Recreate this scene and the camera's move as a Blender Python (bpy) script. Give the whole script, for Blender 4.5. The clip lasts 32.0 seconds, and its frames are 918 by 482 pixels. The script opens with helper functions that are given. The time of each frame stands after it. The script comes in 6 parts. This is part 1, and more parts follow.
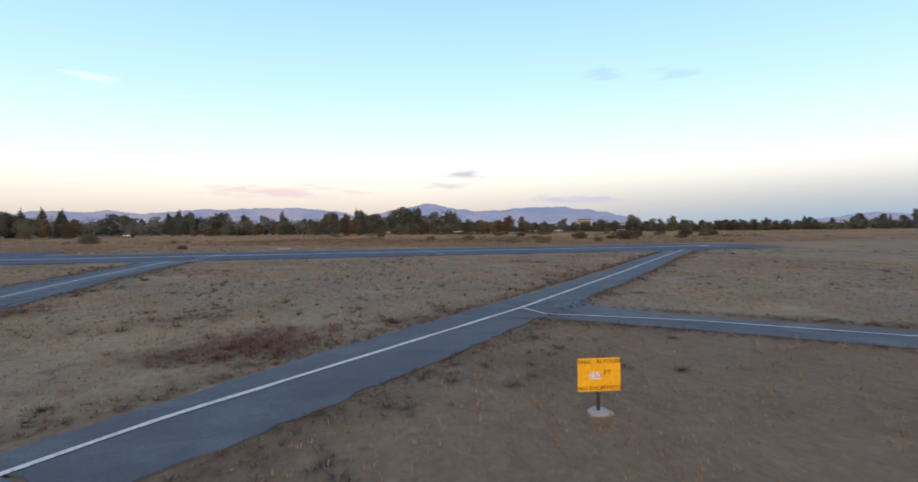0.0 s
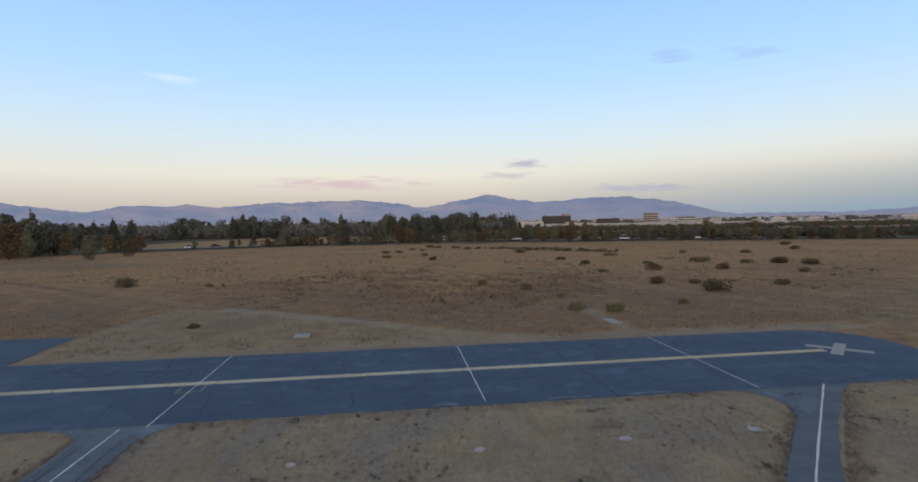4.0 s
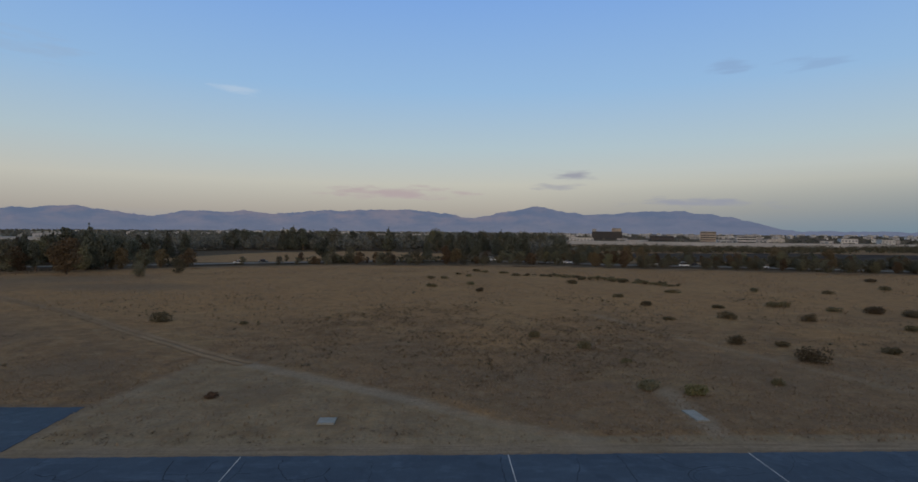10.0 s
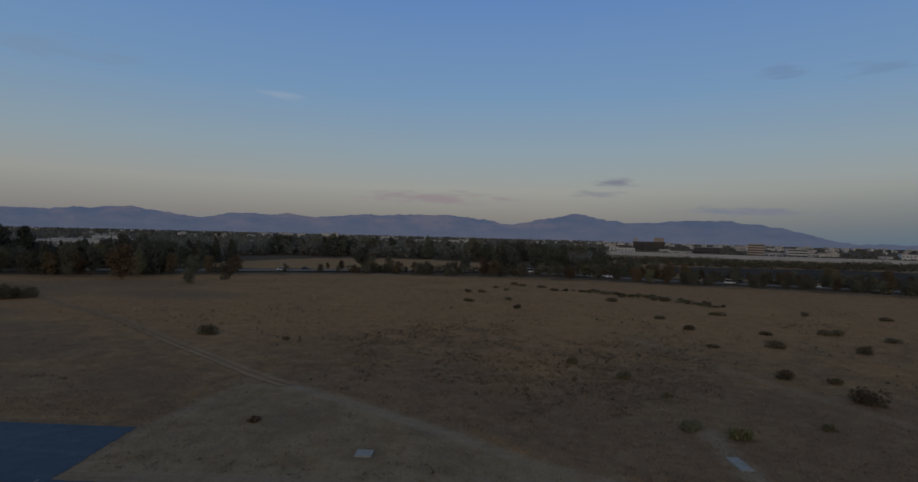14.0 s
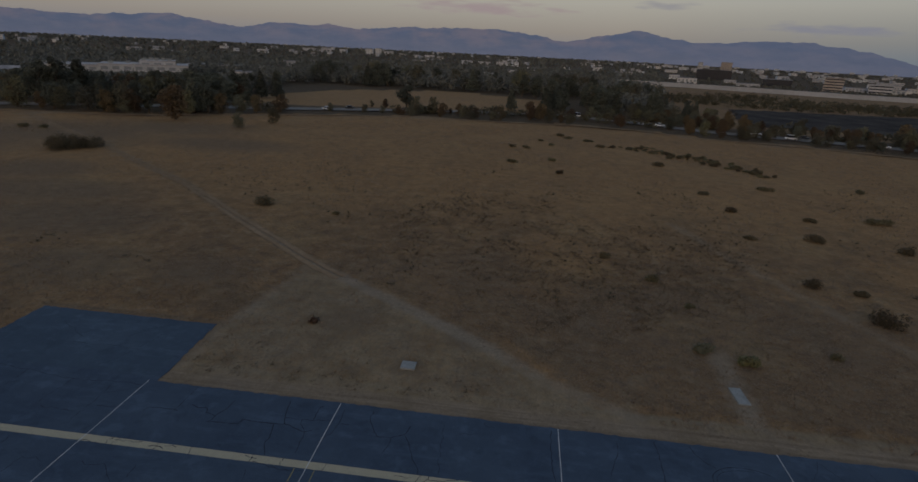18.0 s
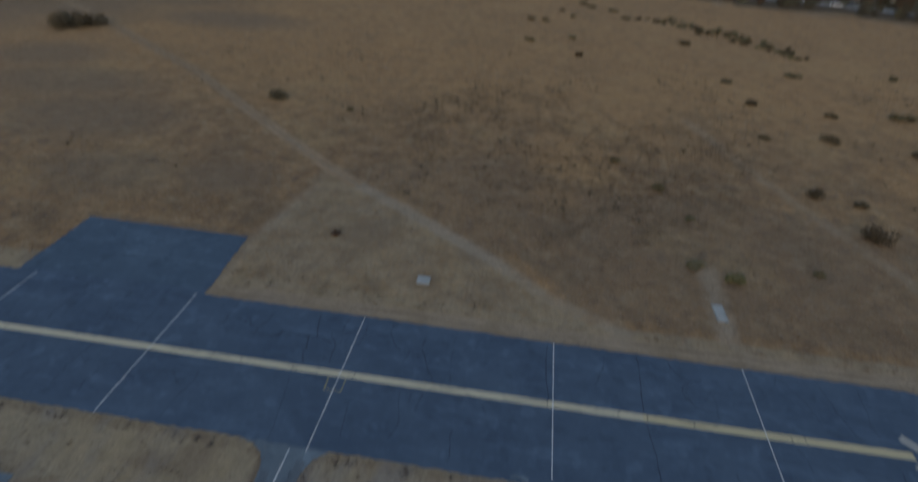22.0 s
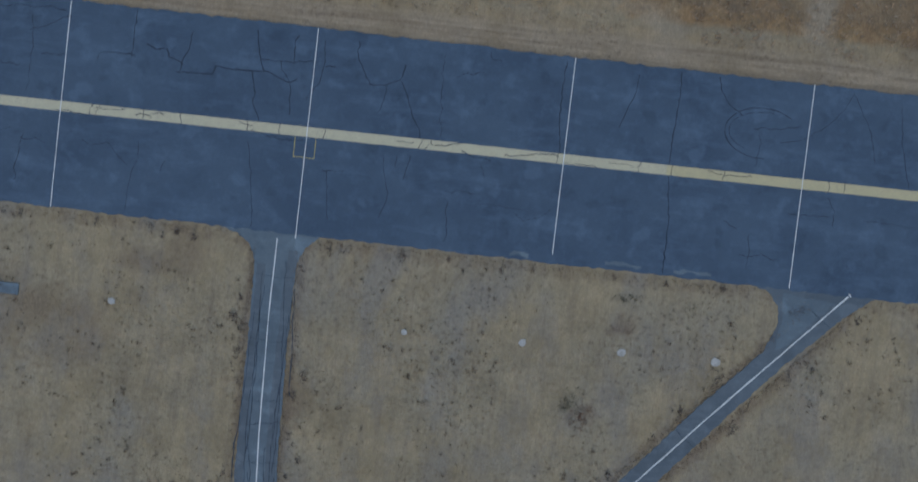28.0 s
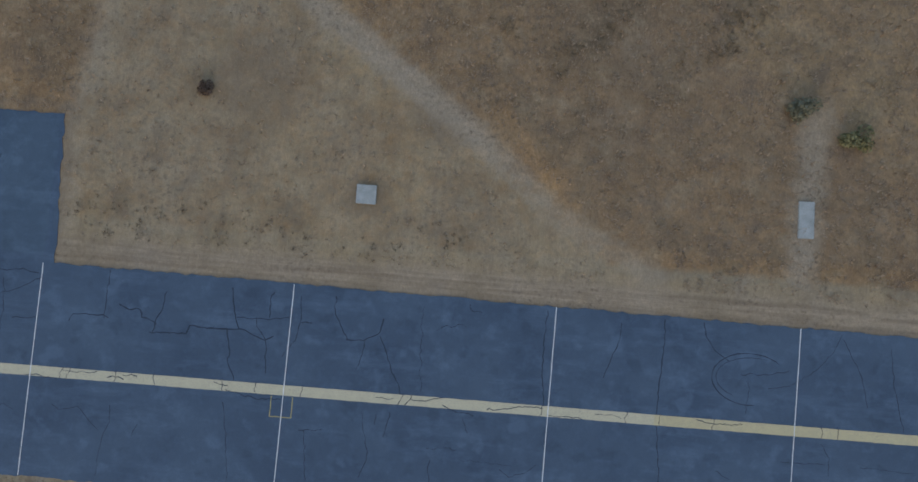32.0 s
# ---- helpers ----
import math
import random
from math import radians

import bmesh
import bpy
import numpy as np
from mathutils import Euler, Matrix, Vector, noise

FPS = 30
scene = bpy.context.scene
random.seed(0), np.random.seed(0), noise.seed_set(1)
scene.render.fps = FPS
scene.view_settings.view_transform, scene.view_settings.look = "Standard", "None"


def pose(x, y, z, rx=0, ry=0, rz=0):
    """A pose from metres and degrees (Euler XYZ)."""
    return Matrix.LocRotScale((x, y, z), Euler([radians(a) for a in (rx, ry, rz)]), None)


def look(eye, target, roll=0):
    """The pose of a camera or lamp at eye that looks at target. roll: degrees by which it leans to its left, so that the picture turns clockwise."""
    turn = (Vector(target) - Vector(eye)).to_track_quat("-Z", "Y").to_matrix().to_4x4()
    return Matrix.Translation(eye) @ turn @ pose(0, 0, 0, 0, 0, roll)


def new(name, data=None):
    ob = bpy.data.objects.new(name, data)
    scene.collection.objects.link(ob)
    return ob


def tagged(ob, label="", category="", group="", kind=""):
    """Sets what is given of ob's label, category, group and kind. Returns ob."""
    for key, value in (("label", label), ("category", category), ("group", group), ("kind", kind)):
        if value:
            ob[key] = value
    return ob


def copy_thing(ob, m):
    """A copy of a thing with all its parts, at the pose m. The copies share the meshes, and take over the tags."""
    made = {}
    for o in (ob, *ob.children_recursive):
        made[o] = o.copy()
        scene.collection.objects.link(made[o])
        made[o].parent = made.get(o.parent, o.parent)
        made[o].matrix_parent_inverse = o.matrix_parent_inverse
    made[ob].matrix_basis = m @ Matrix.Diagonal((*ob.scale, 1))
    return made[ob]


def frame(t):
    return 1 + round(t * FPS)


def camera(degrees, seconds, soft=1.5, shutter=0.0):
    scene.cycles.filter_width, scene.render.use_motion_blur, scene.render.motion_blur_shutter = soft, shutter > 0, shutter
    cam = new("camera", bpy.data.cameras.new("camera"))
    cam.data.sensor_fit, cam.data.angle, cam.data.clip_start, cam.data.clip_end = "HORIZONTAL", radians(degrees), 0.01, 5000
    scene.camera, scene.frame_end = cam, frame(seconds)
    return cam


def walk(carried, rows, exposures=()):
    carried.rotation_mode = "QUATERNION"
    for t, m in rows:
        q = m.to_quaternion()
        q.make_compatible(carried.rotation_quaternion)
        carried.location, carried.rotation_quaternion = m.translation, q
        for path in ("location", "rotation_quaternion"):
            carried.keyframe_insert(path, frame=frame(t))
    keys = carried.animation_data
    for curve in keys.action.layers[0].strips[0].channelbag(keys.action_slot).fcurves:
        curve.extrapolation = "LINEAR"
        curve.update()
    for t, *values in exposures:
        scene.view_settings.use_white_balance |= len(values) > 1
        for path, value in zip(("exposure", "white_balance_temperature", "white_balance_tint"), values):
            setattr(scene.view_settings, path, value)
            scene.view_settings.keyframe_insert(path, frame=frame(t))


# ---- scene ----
# Metres; x runs along the runway, y across it and away from the first viewpoint, z up; the ground is z = 0.
cam = camera(81.33, 32.0, soft=1.6, shutter=0.5)
# seconds, place, turn
PATH = [
    (0, 9.75, -42.60, 2.09, 88.76, 0.60, -13.60),
    (0.5, 10.25, -41.90, 2.06, 88.76, 0.62, -10.20),
    (1, 10.75, -41.10, 2.25, 88.70, 0.68, -9.45),
    (1.5, 11.20, -39.85, 3.50, 88.43, 0.82, -9.20),
    (2, 11.60, -38.38, 4.74, 88.24, 0.92, -8.90),
    (2.5, 12.12, -37.01, 6.25, 88.02, 0.98, -8.54),
    (3, 12.61, -35.38, 7.68, 87.96, 1.01, -8.08),
    (3.5, 13.09, -33.32, 9.32, 87.86, 1.03, -7.60),
    (5.5, 14.25, -25.35, 15.20, 87.67, 0.50, -5.92),
    (6, 14.16, -24.17, 15.83, 87.55, 0.42, -5.58),
    (6.5, 14.11, -23.47, 16.02, 87.45, 0.33, -5.24),
    (7, 14.03, -23.12, 16.03, 87.41, 0.29, -4.82),
    (7.5, 14.20, -22.88, 16.06, 87.62, 0.23, -4.22),
    (8, 14.03, -22.71, 16.07, 87.87, 0.14, -3.95),
    (8.5, 14.01, -22.74, 16.11, 88.16, -0.03, -3.51),
    (9, 13.99, -22.78, 16.17, 88.36, -0.12, -3.11),
    (9.5, 13.91, -22.81, 16.16, 88.64, -0.28, -2.67),
    (10, 13.94, -22.89, 16.14, 88.91, -0.44, -2.09),
    (10.5, 13.81, -22.88, 16.20, 89.02, -0.57, -1.68),
    (11, 13.73, -22.83, 16.21, 89.10, -0.68, -1.20),
    (11.5, 13.72, -22.89, 16.21, 89.22, -0.81, -0.70),
    (12, 13.73, -22.91, 16.24, 89.27, -0.88, -0.12),
    (12.5, 13.71, -22.78, 16.16, 89.36, -1.08, 0.38),
    (13, 13.68, -22.78, 16.53, 89.36, -1.17, 0.84),
    (13.5, 13.70, -22.92, 17.36, 89.44, -1.27, 1.42),
    (14, 13.79, -23.06, 18.86, 89.44, -1.49, 2.01),
    (14.5, 13.88, -23.25, 20.36, 89.52, -1.57, 2.54),
    (16.5, 13.76, -23.46, 25.69, 86.10, -2.10, 5.35),
    (17, 13.54, -23.09, 27.22, 85.24, -2.41, 5.87),
    (17.2, 13.55, -23.07, 27.34, 84.18, -2.46, 5.96),
    (17.5, 13.61, -22.93, 28.02, 78.19, -2.72, 6.49),
    (17.8, 13.77, -23.06, 29.88, 70.51, -2.71, 6.97),
    (18, 13.78, -23.06, 29.94, 70.27, -2.71, 6.98),
    (18.5, 13.78, -23.04, 31.46, 70.16, -2.85, 7.34),
    (19, 13.79, -23.12, 33.20, 69.94, -2.99, 7.69),
    (19.5, 13.83, -23.25, 34.70, 70.01, -2.99, 7.98),
    (20, 13.80, -23.28, 36.38, 69.87, -3.11, 8.23),
    (20.5, 13.73, -23.33, 37.37, 69.81, -3.21, 8.36),
    (21, 13.72, -23.27, 37.86, 69.77, -3.26, 8.51),
    (21.4, 13.75, -23.32, 37.72, 69.56, -3.24, 8.53),
    (21.5, 13.87, -23.54, 37.15, 68.71, -3.17, 8.63),
    (22, 13.88, -23.32, 37.50, 55.36, -2.45, 8.67),
    (22.5, 14.12, -23.75, 37.78, 42.96, -2.50, 9.20),
    (23, 14.54, -23.26, 38.13, 29.47, -1.67, 9.30),
    (23.5, 14.92, -23.06, 38.99, 14.88, -1.07, 9.75),
    (24, 15.31, -22.84, 39.35, 2.15, -0.27, 10.93),
    (24.5, 14.86, -21.60, 39.39, 1.99, -0.41, 10.88),
    (26.5, 12.46, -10.89, 39.27, 1.12, -0.70, 7.95),
    (27, 12.27, -7.37, 39.40, 0.79, -0.44, 7.50),
    (27.5, 12.21, -3.30, 39.48, 0.35, -0.10, 7.03),
    (28, 11.88, 1.58, 39.49, -1.04, -0.03, 6.43),
    (28.5, 11.56, 5.55, 39.41, -1.27, -0.24, 6.05),
    (29, 11.40, 9.63, 39.32, -1.60, -0.25, 5.93),
    (29.5, 11.42, 13.30, 39.24, -0.17, -0.02, 5.96),
    (30, 11.55, 15.52, 39.16, 2.21, 0.08, 5.96),
    (30.5, 11.63, 16.44, 39.02, 2.83, 0.15, 5.93),
    (31, 11.63, 17.19, 38.87, 2.69, 0.04, 5.86),
    (31.5, 11.62, 17.60, 38.76, 2.38, -0.13, 5.33),
    (32, 11.60, 17.86, 38.72, 2.21, -0.15, 4.97),
]
EXPOSURES = [(0.0, 0.82, 6500, 14), (1.0, 0.74, 6500, 14), (2.0, 0.6, 6500, 11), (3.0, 0.5, 6500, 11), (5.6, 0.42, 6500, 11), (6.1, 0.42, 6500, 11), (7.0, 0.68, 6700, 13), (8.0, 0.58, 6700, 12), (9.0, 0.1, 6450, 9), (10.0, -0.2, 6350, 8), (11.0, -0.38, 6300, 8), (13.0, -0.9, 6050, 8), (17.0, -0.88, 6050, 8), (18.0, -0.72, 6500, 11), (19.0, -0.28, 6400, 10), (20.0, 0.04, 6320, 9), (21.0, 0.18, 6300, 8),
             (21.4, 0.26, 6300, 8), (22.0, 0.34, 6350, 7), (23.0, 0.4, 6280, 5), (24.0, 0.47, 6200, 5), (27.0, 0.76, 6200, 6), (28.0, 0.95, 6300, 6), (30.0, 1.18, 6600, 9), (31.0, 1.03, 6550, 8), (32.0, 1.0, 6500, 8)]
walk(cam, [(t, pose(x, y, z, rx, ry, rz)) for t, x, y, z, rx, ry, rz in PATH], EXPOSURES)

# ---- light ----
SUN_HEIGHT, SUN_TURN = radians(5), radians(195)
world = bpy.data.worlds.new("dusk_sky")
scene.world = world
world.use_nodes = True


def sky_nodes():
    nt = world.node_tree
    nt.nodes.clear()
    n, l = nt.nodes.new, nt.links.new
    out, bg = n("ShaderNodeOutputWorld"), n("ShaderNodeBackground")
    l(bg.outputs[0], out.inputs[0])
    sky = n("ShaderNodeTexSky")
    sky.sky_type, sky.sun_disc = "NISHITA", False
    sky.sun_elevation, sky.sun_rotation = SUN_HEIGHT, SUN_TURN
    sky.air_density, sky.dust_density = 1.2, 2.0
    dim = n("ShaderNodeVectorMath")
    dim.operation = "SCALE"
    dim.inputs["Scale"].default_value = 0.12
    l(sky.outputs[0], dim.inputs[0])
    co, sep = n("ShaderNodeTexCoord"), n("ShaderNodeSeparateXYZ")
    l(co.outputs["Generated"], sep.inputs[0])
    ramp = n("ShaderNodeValToRGB")
    l(sep.outputs["Z"], ramp.inputs[0])
    stops = [(0.0, (0.36, 0.36, 0.40)), (0.035, (0.50, 0.46, 0.42)), (0.085, (0.66, 0.64, 0.58)), (0.15, (0.54, 0.66, 0.74)),
             (0.25, (0.37, 0.59, 0.90)), (0.42, (0.235, 0.45, 0.94)), (0.62, (0.26, 0.38, 0.58)), (1.0, (0.26, 0.33, 0.44))]
    while len(ramp.color_ramp.elements) < len(stops):
        ramp.color_ramp.elements.new(0.5)
    for e, (p, c) in zip(ramp.color_ramp.elements, stops):
        e.position, e.color = p, (*c, 1)
    # The eastern sky is greyer near the horizon.
    east = n("ShaderNodeMapRange")
    east.inputs["From Min"].default_value, east.inputs["From Max"].default_value = 0.15, 0.75
    l(sep.outputs["X"], east.inputs["Value"])
    low = n("ShaderNodeMapRange")
    low.inputs["From Min"].default_value, low.inputs["From Max"].default_value = 0.11, 0.005
    l(sep.outputs["Z"], low.inputs["Value"])
    both = n("ShaderNodeMath")
    both.operation = "MULTIPLY"
    l(east.outputs[0], both.inputs[0])
    l(low.outputs[0], both.inputs[1])
    grey = n("ShaderNodeMix")
    grey.data_type = "RGBA"
    grey.inputs["B"].default_value = (0.22, 0.32, 0.40, 1)
    l(both.outputs[0], grey.inputs["Factor"])
    l(ramp.outputs[0], grey.inputs["A"])
    # The sun has just gone down behind the first viewpoint: a broad warm glow stands over that horizon.
    west = n("ShaderNodeMapRange")
    west.interpolation_type = "SMOOTHSTEP"
    west.inputs["From Min"].default_value, west.inputs["From Max"].default_value = -0.05, -0.85
    l(sep.outputs["Y"], west.inputs["Value"])
    lower = n("ShaderNodeMapRange")
    lower.inputs["From Min"].default_value, lower.inputs["From Max"].default_value = 0.75, 0.05
    l(sep.outputs["Z"], lower.inputs["Value"])
    dusk = n("ShaderNodeMath")
    dusk.operation = "MULTIPLY"
    l(west.outputs[0], dusk.inputs[0])
    l(lower.outputs[0], dusk.inputs[1])
    warm = n("ShaderNodeMix")
    warm.data_type = "RGBA"
    warm.inputs["B"].default_value = (1.25, 0.98, 0.72, 1)
    l(dusk.outputs[0], warm.inputs["Factor"])
    l(grey.outputs["Result"], warm.inputs["A"])
    mix = n("ShaderNodeMix")
    mix.data_type = "RGBA"
    mix.inputs["Factor"].default_value = 0.85
    l(dim.outputs[0], mix.inputs["A"])
    l(warm.outputs["Result"], mix.inputs["B"])
    last = mix.outputs["Result"]
    # Thin clouds: bearing and height in degrees, half width, half height, strength, colour.
    clouds = [(-20.6, 13.4, 2.2, 0.7, 0.3, (0.72, 0.76, 0.82)), (-5.0, 3.9, 8.5, 0.8, 0.85, (0.50, 0.40, 0.41)),
              (14.3, 5.95, 3.6, 0.5, 0.9, (0.36, 0.36, 0.42)), (12.8, 4.7, 3.4, 0.38, 0.6, (0.36, 0.36, 0.42)),
              (26.0, 2.88, 7.0, 0.6, 0.75, (0.33, 0.34, 0.42)), (28.6, 15.5, 2.1, 0.8, 0.5, (0.28, 0.40, 0.62)),
              (35.4, 14.9, 2.8, 0.7, 0.42, (0.28, 0.40, 0.62)), (-38.6, 14.8, 7.0, 1.2, 0.35, (0.36, 0.46, 0.62))]
    bearing = n("ShaderNodeMath")
    bearing.operation = "ARCTAN2"
    l(sep.outputs["X"], bearing.inputs[0])
    l(sep.outputs["Y"], bearing.inputs[1])
    rise = n("ShaderNodeMath")
    rise.operation = "ARCSINE"
    l(sep.outputs["Z"], rise.inputs[0])
    flat = n("ShaderNodeCombineXYZ")
    l(bearing.outputs[0], flat.inputs[0])
    l(rise.outputs[0], flat.inputs[1])
    wisps = n("ShaderNodeTexNoise")
    wisps.inputs["Scale"].default_value, wisps.inputs["Detail"].default_value = 9.0, 7.0
    stretch = n("ShaderNodeVectorMath")
    stretch.operation = "MULTIPLY"
    stretch.inputs[1].default_value = (1.6, 9.0, 1.0)
    l(flat.outputs[0], stretch.inputs[0])
    l(stretch.outputs[0], wisps.inputs["Vector"])
    for az, el, w, h, amount, colour in clouds:
        off = n("ShaderNodeVectorMath")
        off.operation = "SUBTRACT"
        off.inputs[1].default_value = (radians(az), radians(el), 0)
        l(flat.outputs[0], off.inputs[0])
        fit_ = n("ShaderNodeVectorMath")
        fit_.operation = "MULTIPLY"
        fit_.inputs[1].default_value = (1 / radians(w), 1 / radians(h), 0)
        l(off.outputs[0], fit_.inputs[0])
        far = n("ShaderNodeVectorMath")
        far.operation = "LENGTH"
        l(fit_.outputs[0], far.inputs[0])
        body = n("ShaderNodeMath")
        body.operation = "SUBTRACT"
        l(wisps.outputs["Fac"], body.inputs[0])
        edge = n("ShaderNodeMath")
        edge.operation = "MULTIPLY"
        edge.inputs[1].default_value = 0.33
        l(far.outputs["Value"], edge.inputs[0])
        l(edge.outputs[0], body.inputs[1])
        mask = n("ShaderNodeMapRange")
        mask.interpolation_type = "SMOOTHSTEP"
        mask.inputs["From Min"].default_value, mask.inputs["From Max"].default_value = 0.16, 0.46
        mask.inputs["To Max"].default_value = amount
        l(body.outputs[0], mask.inputs["Value"])
        layer = n("ShaderNodeMix")
        layer.data_type = "RGBA"
        layer.inputs["B"].default_value = (*colour, 1)
        l(mask.outputs[0], layer.inputs["Factor"])
        l(last, layer.inputs["A"])
        last = layer.outputs["Result"]
    l(last, bg.inputs["Color"])
    bg.inputs["Strength"].default_value = 1.0


sky_nodes()
sun = new("sun", bpy.data.lights.new("sun", "SUN"))
sun.data.energy, sun.data.angle, sun.data.color = 0.55, radians(25), (1.0, 0.78, 0.58)
sun.matrix_world = look((0, 0, 0), (-math.sin(SUN_TURN), -math.cos(SUN_TURN), -math.tan(radians(16))))


# ---- materials ----
def tree_of(name):
    m = bpy.data.materials.new(name)
    m.use_nodes = True
    nt = m.node_tree
    return m, nt, nt.nodes["Principled BSDF"]


def noise_node(nt, scale, detail=4.0, rough=0.55, stretch=None, where=None):
    t = nt.nodes.new("ShaderNodeTexNoise")
    t.inputs["Scale"].default_value, t.inputs["Detail"].default_value, t.inputs["Roughness"].default_value = scale, detail, rough
    if where is None:
        where = nt.nodes.new("ShaderNodeNewGeometry").outputs["Position"]
    if stretch:
        v = nt.nodes.new("ShaderNodeVectorMath")
        v.operation = "MULTIPLY"
        v.inputs[1].default_value = stretch
        nt.links.new(where, v.inputs[0])
        where = v.outputs[0]
    nt.links.new(where, t.inputs["Vector"])
    return t.outputs["Fac"]


def ranged(nt, value, lo, hi, to_lo=0.0, to_hi=1.0):
    r = nt.nodes.new("ShaderNodeMapRange")
    for key, v in (("From Min", lo), ("From Max", hi), ("To Min", to_lo), ("To Max", to_hi)):
        r.inputs[key].default_value = v
    nt.links.new(value, r.inputs["Value"])
    return r.outputs[0]


def blend(nt, fac, a, b, how="MIX"):
    x = nt.nodes.new("ShaderNodeMix")
    x.data_type, x.blend_type = "RGBA", how
    for key, v in (("Factor", fac), ("A", a), ("B", b)):
        if isinstance(v, (int, float)):
            x.inputs[key].default_value = v
        elif isinstance(v, tuple):
            x.inputs[key].default_value = (*v, 1)
        else:
            nt.links.new(v, x.inputs[key])
    return x.outputs["Result"]


def maths(nt, how, a, b):
    x = nt.nodes.new("ShaderNodeMath")
    x.operation = how
    for k, v in enumerate((a, b)):
        if isinstance(v, (int, float)):
            x.inputs[k].default_value = v
        else:
            nt.links.new(v, x.inputs[k])
    return x.outputs[0]


def bumped(nt, bsdf, height, strength, distance):
    b = nt.nodes.new("ShaderNodeBump")
    b.inputs["Strength"].default_value, b.inputs["Distance"].default_value = strength, distance
    nt.links.new(height, b.inputs["Height"])
    nt.links.new(b.outputs[0], bsdf.inputs["Normal"])


def surface(name, dark, light, scale=3.0, rough=0.85, metal=0.0, bump=0.3, fine=25.0, by_object=0.0, spec=0.12, depth=0.02):
    """A plain material with variation at two scales."""
    m, nt, b = tree_of(name)
    big, small = noise_node(nt, scale), noise_node(nt, fine, 3.0)
    c = blend(nt, ranged(nt, big, 0.3, 0.7), dark, light)
    c = blend(nt, ranged(nt, small, 0.35, 0.75, 0.0, 0.45), c, tuple(v * 0.6 for v in dark))
    if by_object:
        info = nt.nodes.new("ShaderNodeObjectInfo")
        hsv = nt.nodes.new("ShaderNodeHueSaturation")
        nt.links.new(ranged(nt, info.outputs["Random"], 0, 1, 1 - by_object, 1 + by_object), hsv.inputs["Value"])
        nt.links.new(ranged(nt, info.outputs["Random"], 0, 1, 0.5 - 0.06 * by_object, 0.5 + 0.04 * by_object), hsv.inputs["Hue"])
        nt.links.new(c, hsv.inputs["Color"])
        c = hsv.outputs[0]
    nt.links.new(c, b.inputs["Base Color"])
    b.inputs["Roughness"].default_value, b.inputs["Metallic"].default_value = rough, metal
    b.inputs["Specular IOR Level"].default_value = spec
    if bump:
        bumped(nt, b, small, bump, depth)
    return m


